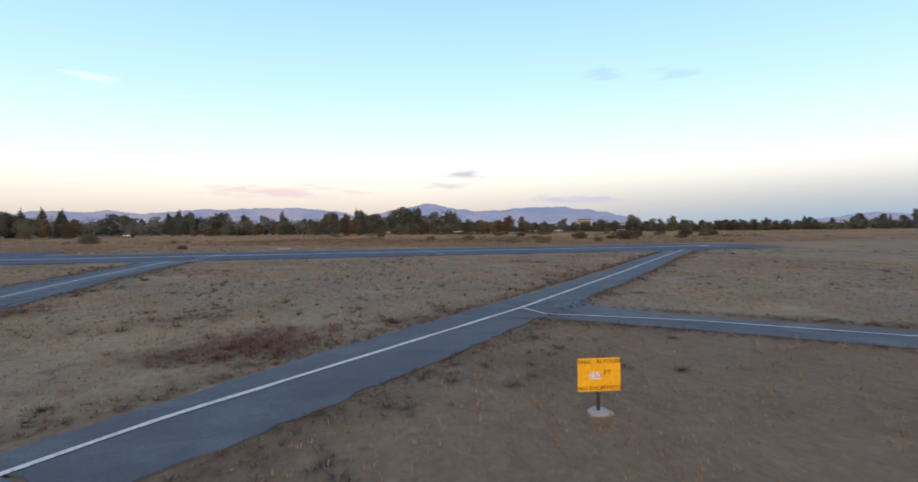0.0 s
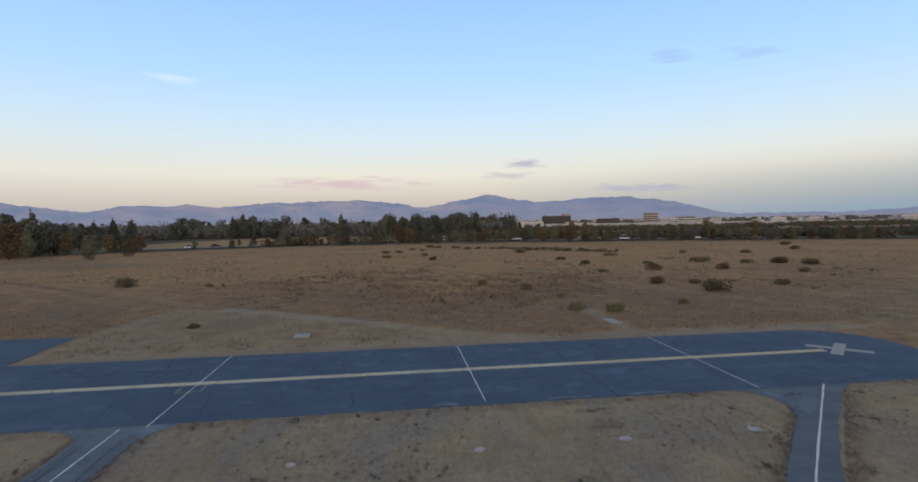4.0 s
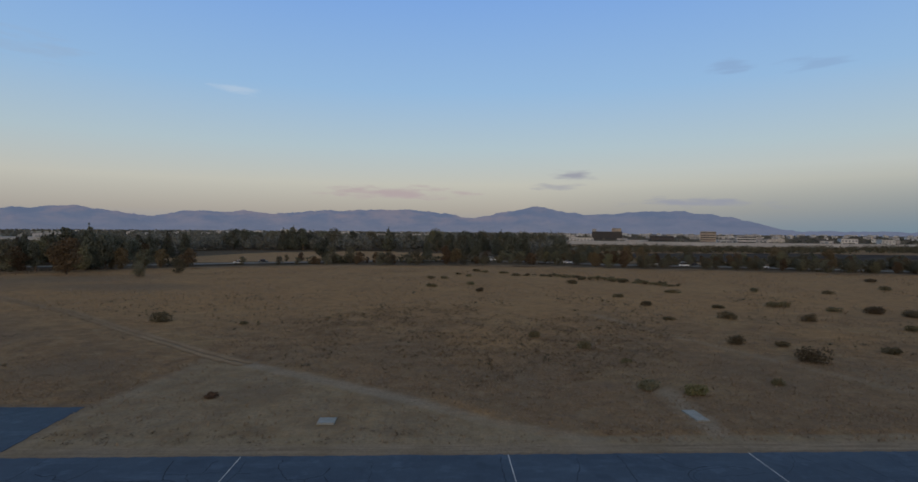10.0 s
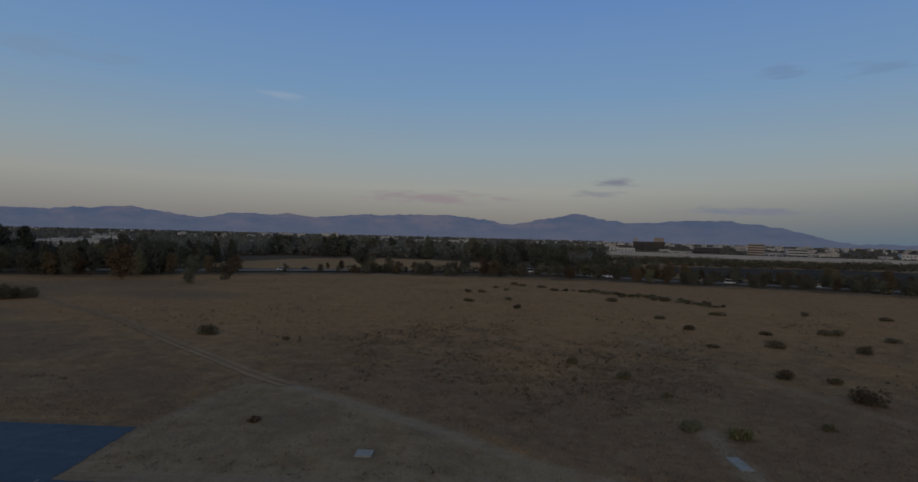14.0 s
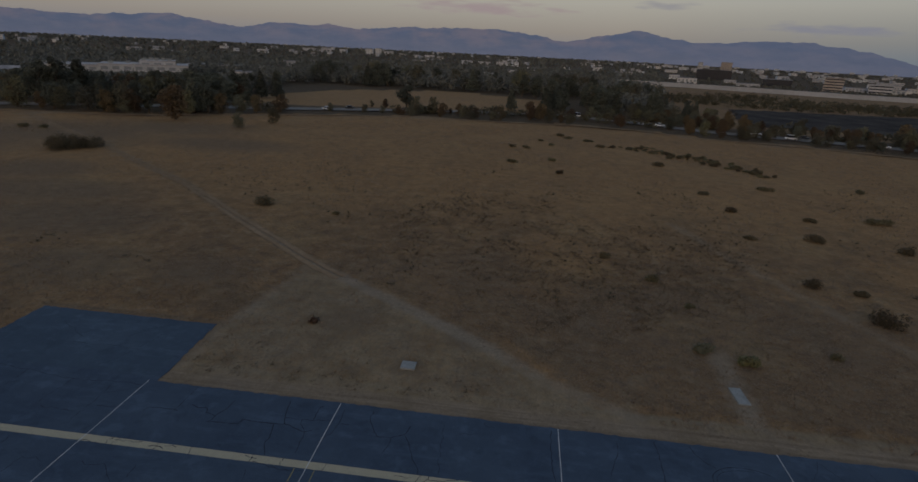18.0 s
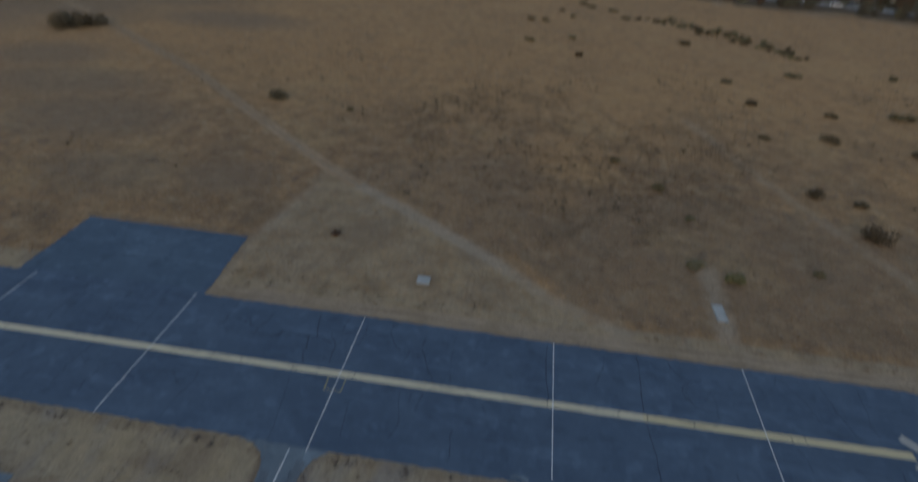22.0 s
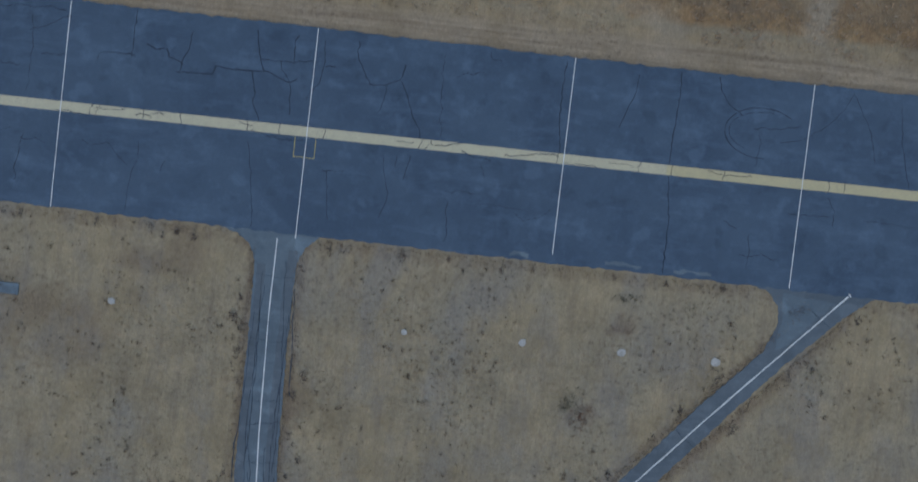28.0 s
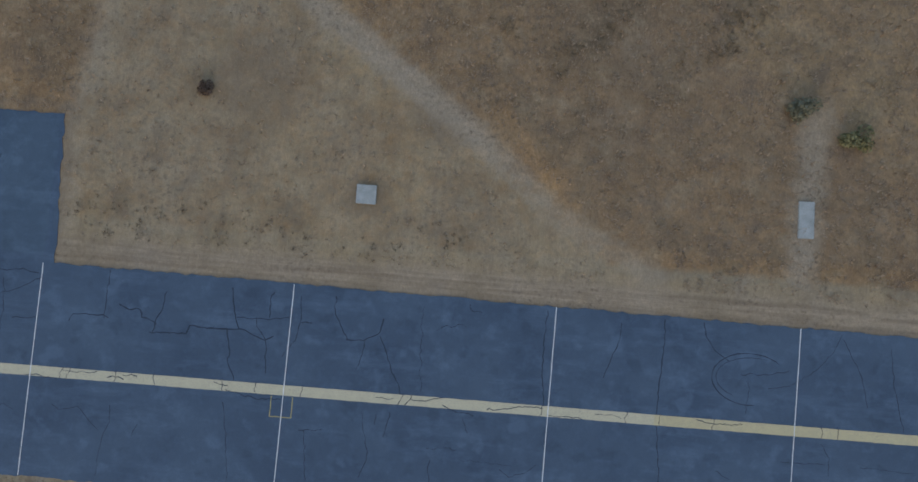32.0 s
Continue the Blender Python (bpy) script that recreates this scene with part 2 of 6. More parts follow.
def ground_material():
    m, nt, b = tree_of("dry_ground")

    def masks(name):
        at = nt.nodes.new("ShaderNodeAttribute")
        at.attribute_name = name
        sep = nt.nodes.new("ShaderNodeSeparateColor")
        nt.links.new(at.outputs["Color"], sep.inputs[0])
        return sep.outputs["Red"], sep.outputs["Green"], sep.outputs["Blue"]

    is_dirt, is_pale, is_wood = masks("cover")
    is_red, is_soil_and_shade, is_gold = masks("growth")
    is_trail, is_verge, _ = masks("wear")
    broad, mid, clump, fine = noise_node(nt, 0.035, 5), noise_node(nt, 0.28, 5, 0.6), noise_node(nt, 1.3, 5, 0.65), noise_node(nt, 9.0, 4, 0.7)
    streak = noise_node(nt, 1.5, 6, 0.7, (1.0, 0.13, 1.0))
    speck = noise_node(nt, 2.6, 3, 0.6)
    drift = noise_node(nt, 0.11, 4, 0.6)

    def ragged(v, width=0.22):
        e = maths(nt, "ADD", v, ranged(nt, clump, 0.25, 0.75, -0.22, 0.22))
        e = maths(nt, "ADD", e, ranged(nt, mid, 0.25, 0.75, -0.15, 0.15))
        return ranged(nt, e, 0.5 - width, 0.5 + width)

    pale = blend(nt, ranged(nt, mid, 0.3, 0.7), (0.212, 0.162, 0.096), (0.284, 0.219, 0.133))
    pale = blend(nt, ranged(nt, drift, 0.42, 0.62, 0, 0.6), pale, (0.215, 0.182, 0.130))
    pale = blend(nt, ranged(nt, streak, 0.47, 0.68, 0, 0.62), pale, (0.170, 0.132, 0.092))
    brown = blend(nt, ranged(nt, mid, 0.3, 0.7), (0.165, 0.101, 0.052), (0.250, 0.157, 0.081))
    brown = blend(nt, ranged(nt, broad, 0.4, 0.65, 0, 0.6), brown, (0.27, 0.162, 0.076))
    brown = blend(nt, ranged(nt, clump, 0.5, 0.68, 0, 0.45), brown, (0.125, 0.083, 0.048))
    swell = noise_node(nt, 0.055, 5, 0.6, (1.0, 0.8, 1.0))
    brown = blend(nt, ranged(nt, swell, 0.52, 0.66, 0, 0.75), brown, (0.30, 0.195, 0.092))
    brown = blend(nt, ranged(nt, swell, 0.46, 0.34, 0, 0.7), brown, (0.135, 0.095, 0.058))
    sward = noise_node(nt, 0.42, 6, 0.68)
    brown = blend(nt, ranged(nt, sward, 0.52, 0.66, 0, 0.6), brown, (0.262, 0.196, 0.118))
    brown = blend(nt, ranged(nt, sward, 0.47, 0.36, 0, 0.65), brown, (0.118, 0.084, 0.058))
    c = blend(nt, ragged(is_pale, 0.3), brown, pale)
    gold = blend(nt, ranged(nt, clump, 0.35, 0.65), (0.285, 0.160, 0.067), (0.37, 0.216, 0.094))
    c = blend(nt, maths(nt, "MULTIPLY", ragged(is_gold, 0.4), 0.8), c, gold)
    soil_and_shade = blend(nt, ranged(nt, clump, 0.35, 0.7), (0.128, 0.092, 0.060), (0.184, 0.136, 0.088))
    c = blend(nt, maths(nt, "MULTIPLY", ragged(is_soil_and_shade, 0.4), 0.85), c, soil_and_shade)
    red = blend(nt, ranged(nt, clump, 0.35, 0.7), (0.084, 0.054, 0.040), (0.135, 0.092, 0.066))
    c = blend(nt, maths(nt, "MULTIPLY", ragged(is_red, 0.35), 0.75), c, red)
    dirt = blend(nt, ranged(nt, clump, 0.3, 0.7), (0.238, 0.186, 0.125), (0.284, 0.222, 0.152))
    c = blend(nt, maths(nt, "MULTIPLY", ragged(is_dirt, 0.4), 0.68), c, dirt)
    swept = noise_node(nt, 1.1, 5, 0.6, (0.12, 2.2, 1.0))
    verge = blend(nt, ranged(nt, swept, 0.38, 0.62), (0.168, 0.122, 0.080), (0.272, 0.206, 0.138))
    c = blend(nt, maths(nt, "MULTIPLY", ragged(is_verge, 0.4), 0.8), c, verge)
    worn_edge = maths(nt, "ADD", is_trail, ranged(nt, clump, 0.25, 0.75, -0.12, 0.12))
    trail = blend(nt, ranged(nt, mid, 0.3, 0.7), (0.224, 0.178, 0.125), (0.264, 0.212, 0.152))
    c = blend(nt, ranged(nt, worn_edge, 0.2, 0.85, 0, 0.6), c, trail)
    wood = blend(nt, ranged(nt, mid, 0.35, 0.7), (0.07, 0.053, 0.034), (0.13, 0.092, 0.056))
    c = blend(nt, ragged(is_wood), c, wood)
    c = blend(nt, maths(nt, "MULTIPLY", ranged(nt, speck, 0.54, 0.64), ranged(nt, drift, 0.4, 0.62, 0.0, 0.55)), c, (0.10, 0.074, 0.05))
    moss = noise_node(nt, 0.2, 5, 0.62, (1.4, 1.0, 1.0))
    c = blend(nt, ranged(nt, moss, 0.5, 0.66, 0, 0.32), c, (0.145, 0.106, 0.062))
    bleached = noise_node(nt, 0.55, 6, 0.7, (0.8, 1.3, 1.0))
    c = blend(nt, ranged(nt, bleached, 0.56, 0.72, 0, 0.32), c, (0.295, 0.218, 0.138))
    blade = noise_node(nt, 4.0, 6, 0.78, (1.0, 0.55, 1.0))
    fibre = nt.nodes.new("ShaderNodeTexWave")
    fibre.inputs["Scale"].default_value, fibre.inputs["Distortion"].default_value = 1.6, 22.0
    fibre.inputs["Detail"].default_value, fibre.inputs["Detail Scale"].default_value = 4.0, 1.4
    nt.links.new(nt.nodes.new("ShaderNodeNewGeometry").outputs["Position"], fibre.inputs["Vector"])
    grain = maths(nt, "MULTIPLY", ranged(nt, blade, 0.32, 0.68, 1.2, 0.8), ranged(nt, fibre.outputs["Fac"], 0.0, 1.0, 0.92, 1.08))
    grain = maths(nt, "MULTIPLY", grain, ranged(nt, fine, 0.3, 0.7, 1.16, 0.84))
    grain = maths(nt, "MULTIPLY", grain, ranged(nt, clump, 0.32, 0.68, 1.07, 0.93))
    straws = noise_node(nt, 7.0, 5, 0.8, (1.0, 0.35, 1.0))
    grain = maths(nt, "MULTIPLY", grain, ranged(nt, straws, 0.34, 0.66, 1.16, 0.84))
    worn = noise_node(nt, 0.42, 6, 0.68, (1.0, 1.5, 1.0))
    grain = maths(nt, "MULTIPLY", grain, ranged(nt, worn, 0.36, 0.64, 1.1, 0.88))
    calm = ranged(nt, is_pale, 0.15, 0.6, 0.9, 0.55)
    grain = maths(nt, "ADD", maths(nt, "MULTIPLY", maths(nt, "SUBTRACT", grain, 1.0), calm), 1.0)
    bare_soil = noise_node(nt, 0.17, 5, 0.6, (1.3, 0.7, 1.0))
    c = blend(nt, maths(nt, "MULTIPLY", ranged(nt, bare_soil, 0.5, 0.64), ranged(nt, is_pale, 0.6, 0.9, 0.0, 0.45)), c, (0.178, 0.158, 0.138))
    tone = nt.nodes.new("ShaderNodeVectorMath")
    tone.operation = "SCALE"
    nt.links.new(c, tone.inputs[0])
    nt.links.new(grain, tone.inputs["Scale"])
    c = tone.outputs[0]
    nt.links.new(c, b.inputs["Base Color"])
    b.inputs["Roughness"].default_value = 1.0
    b.inputs["Specular IOR Level"].default_value = 0.05
    bumped(nt, b, maths(nt, "ADD", fine, maths(nt, "MULTIPLY", clump, 1.2)), 0.4, 0.05)
    return m


def asphalt_material(name, dark, light, streaky=True, spec=0.25):
    m, nt, b = tree_of(name)
    broad, mid, grit = noise_node(nt, 0.16, 5, 0.6), noise_node(nt, 0.9, 5, 0.65), noise_node(nt, 28.0, 3, 0.7)
    wash = noise_node(nt, 0.35, 6, 0.7, (0.35, 1.6, 1.0))
    c = blend(nt, ranged(nt, broad, 0.35, 0.65), dark, light)
    c = blend(nt, ranged(nt, mid, 0.5, 0.8, 0, 0.5), c, tuple(v * 1.5 for v in light))
    if streaky:
        c = blend(nt, ranged(nt, wash, 0.52, 0.72, 0, 0.45), c, tuple(v * 1.7 for v in light))
    blot = noise_node(nt, 0.5, 3, 0.5)
    c = blend(nt, ranged(nt, blot, 0.60, 0.68, 0, 0.4), c, tuple(v * 1.55 for v in light))
    milk = noise_node(nt, 0.3, 6, 0.72)
    c = blend(nt, ranged(nt, milk, 0.56, 0.72, 0, 0.5), c, tuple(v * 1.6 for v in light))
    c = blend(nt, ranged(nt, blot, 0.40, 0.32, 0, 0.45), c, tuple(v * 0.78 for v in dark))
    c = blend(nt, ranged(nt, grit, 0.4, 0.7, 0, 0.35), c, tuple(v * 0.5 for v in dark))
    nt.links.new(c, b.inputs["Base Color"])
    nt.links.new(ranged(nt, mid, 0.3, 0.7, 0.72, 0.92), b.inputs["Roughness"])
    b.inputs["Specular IOR Level"].default_value = spec
    bumped(nt, b, grit, 0.35, 0.01)
    return m


def paint_material(name, colour, worn):
    m, nt, b = tree_of(name)
    mid, grit = noise_node(nt, 1.1, 6, 0.7), noise_node(nt, 16.0, 5, 0.75)
    c = blend(nt, ranged(nt, mid, 0.3, 0.7, 0, 0.35), colour, tuple(v * 0.72 for v in colour))
    c = blend(nt, maths(nt, "MULTIPLY", ranged(nt, grit, 0.5, 0.68), worn), c, (0.08, 0.09, 0.11))
    nt.links.new(c, b.inputs["Base Color"])
    b.inputs["Roughness"].default_value = 0.8
    bumped(nt, b, grit, 0.2, 0.005)
    return m


def leaf_material(name, dark, light):
    m, nt, b = tree_of(name)
    geo, info = nt.nodes.new("ShaderNodeNewGeometry"), nt.nodes.new("ShaderNodeObjectInfo")
    c = blend(nt, geo.outputs["Random Per Island"], dark, light)
    hsv = nt.nodes.new("ShaderNodeHueSaturation")
    nt.links.new(ranged(nt, info.outputs["Random"], 0, 1, 0.65, 1.35), hsv.inputs["Value"])
    nt.links.new(ranged(nt, info.outputs["Random"], 0, 1, 0.48, 0.51), hsv.inputs["Hue"])
    nt.links.new(c, hsv.inputs["Color"])
    nt.links.new(hsv.outputs[0], b.inputs["Base Color"])
    b.inputs["Roughness"].default_value = 0.75
    b.inputs["Specular IOR Level"].default_value = 0.15
    return m


def hill_material():
    """Far hills, a backdrop whose faint glow stands in for the blue evening haze."""
    m, nt, b = tree_of("far_hills")
    geo = nt.nodes.new("ShaderNodeNewGeometry")
    fold, crag = noise_node(nt, 0.0035, 6, 0.62, (1, 1, 3.0)), noise_node(nt, 0.012, 6, 0.65, (1, 1, 2.0))
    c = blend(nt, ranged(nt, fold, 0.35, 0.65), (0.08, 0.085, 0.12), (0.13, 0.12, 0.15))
    nt.links.new(c, b.inputs["Base Color"])
    b.inputs["Roughness"].default_value = 1.0
    b.inputs["Specular IOR Level"].default_value = 0.0
    sep = nt.nodes.new("ShaderNodeSeparateXYZ")
    nt.links.new(geo.outputs["Position"], sep.inputs[0])
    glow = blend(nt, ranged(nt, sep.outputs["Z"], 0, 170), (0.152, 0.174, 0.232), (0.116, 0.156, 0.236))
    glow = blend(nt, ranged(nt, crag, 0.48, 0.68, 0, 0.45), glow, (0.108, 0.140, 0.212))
    # Evening light on the upper folds, painted pinkish into the glow colour.
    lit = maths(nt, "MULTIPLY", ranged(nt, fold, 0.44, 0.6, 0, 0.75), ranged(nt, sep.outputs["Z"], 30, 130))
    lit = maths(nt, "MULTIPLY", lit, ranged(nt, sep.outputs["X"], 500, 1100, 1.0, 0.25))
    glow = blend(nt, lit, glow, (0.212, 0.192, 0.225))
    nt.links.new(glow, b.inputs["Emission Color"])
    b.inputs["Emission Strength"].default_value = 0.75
    return m


GROUND = ground_material()
ASPHALT = asphalt_material("runway_asphalt", (0.048, 0.068, 0.096), (0.066, 0.091, 0.122), spec=0.1)
TAXI = asphalt_material("taxiway_asphalt", (0.077, 0.097, 0.112), (0.104, 0.128, 0.144), spec=0.25)
TAXI_EAST = asphalt_material("east_taxiway_asphalt", (0.073, 0.086, 0.097), (0.097, 0.112, 0.123), spec=0.15)
TAXI_DARK = asphalt_material("taxiway_patch_asphalt", (0.058, 0.072, 0.102), (0.076, 0.094, 0.126), spec=0.15)
ROAD = asphalt_material("road_asphalt", (0.185, 0.168, 0.148), (0.25, 0.228, 0.20), False, 0.0)
WHITE_LINE = paint_material("white_line_paint", (0.56, 0.55, 0.51), 0.8)
STRIPE = paint_material("faded_stripe_paint", (0.43, 0.372, 0.238), 0.6)
YELLOW_STRIPE = paint_material("yellowed_stripe_paint", (0.42, 0.345, 0.185), 0.55)
OLD_PAINT = paint_material("old_cross_paint", (0.27, 0.255, 0.215), 0.85)
THIN_YELLOW = paint_material("thin_yellow_paint", (0.36, 0.285, 0.085), 0.5)
TAXI_CRACK = surface("worn_crack_filler", (0.035, 0.043, 0.055), (0.06, 0.072, 0.088), 2.0, 0.9, bump=0)
CRACK = surface("crack_filler", (0.022, 0.029, 0.041), (0.037, 0.048, 0.065), 2.0, 0.9, bump=0)
CONCRETE = surface("weathered_concrete", (0.235, 0.238, 0.215), (0.335, 0.338, 0.31), 1.5, 0.9, fine=18)
WORN_CONCRETE = surface("worn_concrete", (0.28, 0.26, 0.23), (0.40, 0.375, 0.335), 2.5, 0.95, fine=14)
BARK = surface("bark", (0.09, 0.065, 0.045), (0.16, 0.12, 0.085), 3.0, 0.95, fine=9)
LEAF_DARK = leaf_material("dark_green_leaves", (0.056, 0.063, 0.050), (0.112, 0.117, 0.086))
LEAF_OLIVE = leaf_material("olive_leaves", (0.092, 0.088, 0.052), (0.146, 0.130, 0.075))
LEAF_RUST = leaf_material("rusty_leaves", (0.085, 0.062, 0.036), (0.128, 0.090, 0.049))
LEAF_GREY = leaf_material("grey_green_leaves", (0.085, 0.083, 0.056), (0.13, 0.122, 0.08))
SCRUB = leaf_material("scrub_leaves", (0.072, 0.063, 0.037), (0.132, 0.108, 0.062))
CACTUS = leaf_material("yellow_green_leaves", (0.068, 0.070, 0.034), (0.17, 0.156, 0.075))
WEED = leaf_material("dead_weed", (0.050, 0.038, 0.026), (0.12, 0.085, 0.055))
STRAW = leaf_material("straw", (0.22, 0.165, 0.095), (0.42, 0.325, 0.19))
STRAW_BROWN = leaf_material("brown_straw", (0.175, 0.130, 0.080), (0.34, 0.262, 0.168))
SIGN = surface("orange_yellow_sign", (0.82, 0.40, 0.015), (0.90, 0.47, 0.02), 4.0, 0.5, bump=0, fine=30)
BLACK = surface("black_paint", (0.015, 0.013, 0.012), (0.03, 0.026, 0.022), 4.0, 0.6, bump=0)
WHITE = surface("white_paint", (0.72, 0.72, 0.72), (0.82, 0.82, 0.80), 2.0, 0.6, bump=0.1)
RED = surface("red_paint", (0.45, 0.06, 0.04), (0.55, 0.09, 0.06), 4.0, 0.5, bump=0)
RUST = surface("rusty_steel", (0.05, 0.04, 0.035), (0.10, 0.075, 0.06), 12.0, 0.8, metal=0.3)
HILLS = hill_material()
CREAM = surface("cream_wall", (0.46, 0.43, 0.39), (0.58, 0.55, 0.50), 0.2, 0.9, by_object=0.3)
OFF_WHITE = surface("off_white_wall", (0.48, 0.47, 0.455), (0.60, 0.59, 0.575), 0.2, 0.9, by_object=0.15)
DARK_WALL = surface("dark_wall", (0.02, 0.022, 0.028), (0.035, 0.038, 0.045), 0.1, 0.5)
TAN_WALL = surface("tan_wall", (0.36, 0.30, 0.25), (0.44, 0.38, 0.32), 0.1, 0.9)
ROOF = surface("grey_roof", (0.22, 0.21, 0.21), (0.34, 0.33, 0.32), 0.2, 0.95, by_object=0.3)
GLASS = surface("dark_glass", (0.02, 0.025, 0.035), (0.035, 0.04, 0.05), 0.3, 0.15, bump=0, spec=0.6)
LEVEE = surface("levee_concrete", (0.34, 0.288, 0.23), (0.44, 0.375, 0.305), 0.02, 0.95, fine=0.3)
TYRE = surface("tyre_rubber", (0.015, 0.015, 0.015), (0.025, 0.025, 0.025), 9.0, 0.9, bump=0)


# ---- helpers ----
def part(name, bm, material, parent=None, label=""):
    me = bpy.data.meshes.new(name)
    if isinstance(bm, tuple):
        me.from_pydata(*bm)
    else:
        bm.to_mesh(me)
        bm.free()
    me.materials.append(material)
    ob = new(name, me)
    if parent is not None:
        ob.parent = parent
    if label:
        tagged(ob, label)
    return ob


def empty(name, m, label, category, group=""):
    ob = new(name)
    ob.matrix_basis = m
    return tagged(ob, label, category, group)


def box(bm, x0, y0, z0, x1, y1, z1, bevel=0.0):
    r = bmesh.ops.create_cube(bm, size=1, matrix=Matrix.Translation(((x0 + x1) / 2, (y0 + y1) / 2, (z0 + z1) / 2)) @ Matrix.Diagonal((x1 - x0, y1 - y0, z1 - z0, 1)))
    if bevel:
        edges = list({e for v in r["verts"] for e in v.link_edges})
        bmesh.ops.bevel(bm, geom=edges, offset=bevel, segments=2, affect="EDGES", clamp_overlap=True)
    return bm


def boxed(*a, bevel=0.0):
    return box(bmesh.new(), *a, bevel=bevel)


def rod(bm, a, b, r0, r1=None, sides=7):
    a, b = Vector(a), Vector(b)
    m = Matrix.Translation((a + b) / 2) @ (b - a).to_track_quat("Z", "Y").to_matrix().to_4x4()
    bmesh.ops.create_cone(bm, cap_ends=True, segments=sides, radius1=r0, radius2=r0 if r1 is None else r1, depth=(b - a).length, matrix=m)
    return bm


def strip(points, width, z, step=0.6, jitter=0.0, seed=0, thick=0.0):
    """A ribbon along a line of points, with slightly uneven edges."""
    rnd = random.Random(seed)
    pts = [Vector((*p[:2], 0)) for p in points]
    line = []
    for a, b in zip(pts, pts[1:]):
        n = max(1, int((b - a).length / step))
        line += [a.lerp(b, k / n) for k in range(n)]
    line.append(pts[-1])
    vs, fs = [], []
    for k, p in enumerate(line):
        d = (line[min(k + 1, len(line) - 1)] - line[max(k - 1, 0)]).normalized()
        s = Vector((-d.y, d.x, 0))
        for side in (1, -1):
            w = width / 2 + rnd.uniform(-jitter, jitter)
            vs.append((*(p + s * side * w)[:2], z))
        if k:
            fs.append((2 * k - 2, 2 * k - 1, 2 * k + 1, 2 * k))
    return vs, [], fs


def sheet(outline, z, thick, step=0.5, jitter=0.06, seed=0):
    """A slab of pavement with an uneven edge."""
    rnd = random.Random(seed)
    bm, ring = bmesh.new(), []
    n = len(outline)
    for k in range(n):
        a, b = Vector(outline[k]), Vector(outline[(k + 1) % n])
        c = max(1, int((b - a).length / step))
        d = (b - a).normalized()
        for j in range(c):
            p = a.lerp(b, j / c) + Vector((-d.y, d.x)) * rnd.uniform(-jitter, jitter)
            ring.append(bm.verts.new((p.x, p.y, z - thick)))
    f = bm.faces.new(ring)
    low = bmesh.ops.extrude_face_region(bm, geom=[f])
    for v in low["geom"]:
        if isinstance(v, bmesh.types.BMVert):
            v.co.z += thick
    bmesh.ops.triangulate(bm, faces=bm.faces[:])
    bmesh.ops.recalc_face_normals(bm, faces=bm.faces[:])
    return bm


# ---- the ground, one sheet to the horizon ----
def to_line(x, y, pts):
    """Distance from places to a line of points."""
    best = np.full(np.shape(x), 1e9)
    for (ax, ay), (bx, by) in zip(pts, pts[1:]):
        dx, dy = bx - ax, by - ay
        u = np.clip(((x - ax) * dx + (y - ay) * dy) / (dx * dx + dy * dy), 0, 1)
        best = np.minimum(best, np.hypot(x - ax - u * dx, y - ay - u * dy))
    return best


def inside(x, y, pts):
    r = np.zeros(np.shape(x), bool)
    for (ax, ay), (bx, by) in zip(pts, pts[1:] + pts[:1]):
        r ^= ((ay > y) != (by > y)) & (x < (bx - ax) * (y - ay) / (by - ay + 1e-9) + ax)
    return r


TRACK = [(-170, 160), (-97, 110), (-57, 81.5), (-33, 60.7), (-14, 45), (1, 35), (12.5, 27), (18.5, 21.8), (26, 18)]
RIM = [(-330, 130), (-190, 160), (-150, 167), (-128, 176), (-92, 198), (-60, 213), (-28, 220), (8, 222), (40, 226), (64, 222), (86, 208), (117, 203), (135, 198), (165, 188), (220, 172), (330, 130)]
MOWN = [(-17.5, 26), (-14, 44), (1, 35), (12.5, 27), (19, 21.5), (28, 15), (-17.5, 15)]
ROAD_LINE = [(-420, 110), (-260, 158), (-203, 177), (-163, 195), (-88, 224), (-30, 250), (24, 262), (52, 258), (74, 247), (98, 232), (128, 225), (160, 216), (220, 194), (330, 150), (470, 90)]
FAR_FIELD = [(-150, 240), (-140, 262), (-132, 300), (-112, 345), (-40, 392), (28, 350), (22, 275), (-25, 262), (-60, 252), (-105, 240)]
BURNT = [(128, 272), (153, 370), (290, 385), (430, 350), (330, 262), (215, 262)]
BASIN = [(95, 262), (120, 420), (130, 600), (118, 690), (270, 650), (470, 585), (900, 460), (900, 60), (500, 110), (330, 170), (220, 214), (150, 240)]


def spread(lo, hi, near_lo, near_hi, step, grow=1.16):
    mid = list(np.arange(near_lo, near_hi + step / 2, step))
    up, s = [], step
    while (up[-1] if up else mid[-1]) < hi:
        s *= grow
        up.append((up[-1] if up else mid[-1]) + s)
    down, s = [], step
    while (down[-1] if down else mid[0]) > lo:
        s *= grow
        down.append((down[-1] if down else mid[0]) - s)
    return np.array(down[::-1] + mid + up)


def swells(x, y):
    """Height of the ground, level near the runway and gently uneven on the field."""
    z = np.array([noise.noise((a * 0.03, b * 0.03, 1.7)) * 0.4 + noise.noise((a * 0.09, b * 0.09, 4.1)) * 0.1 for a, b in zip(x, y)])
    calm = np.clip((y - 30) / 60, 0, 1) * np.clip((900 - np.hypot(x, y)) / 300, 0, 1)
    return z * calm - 0.012


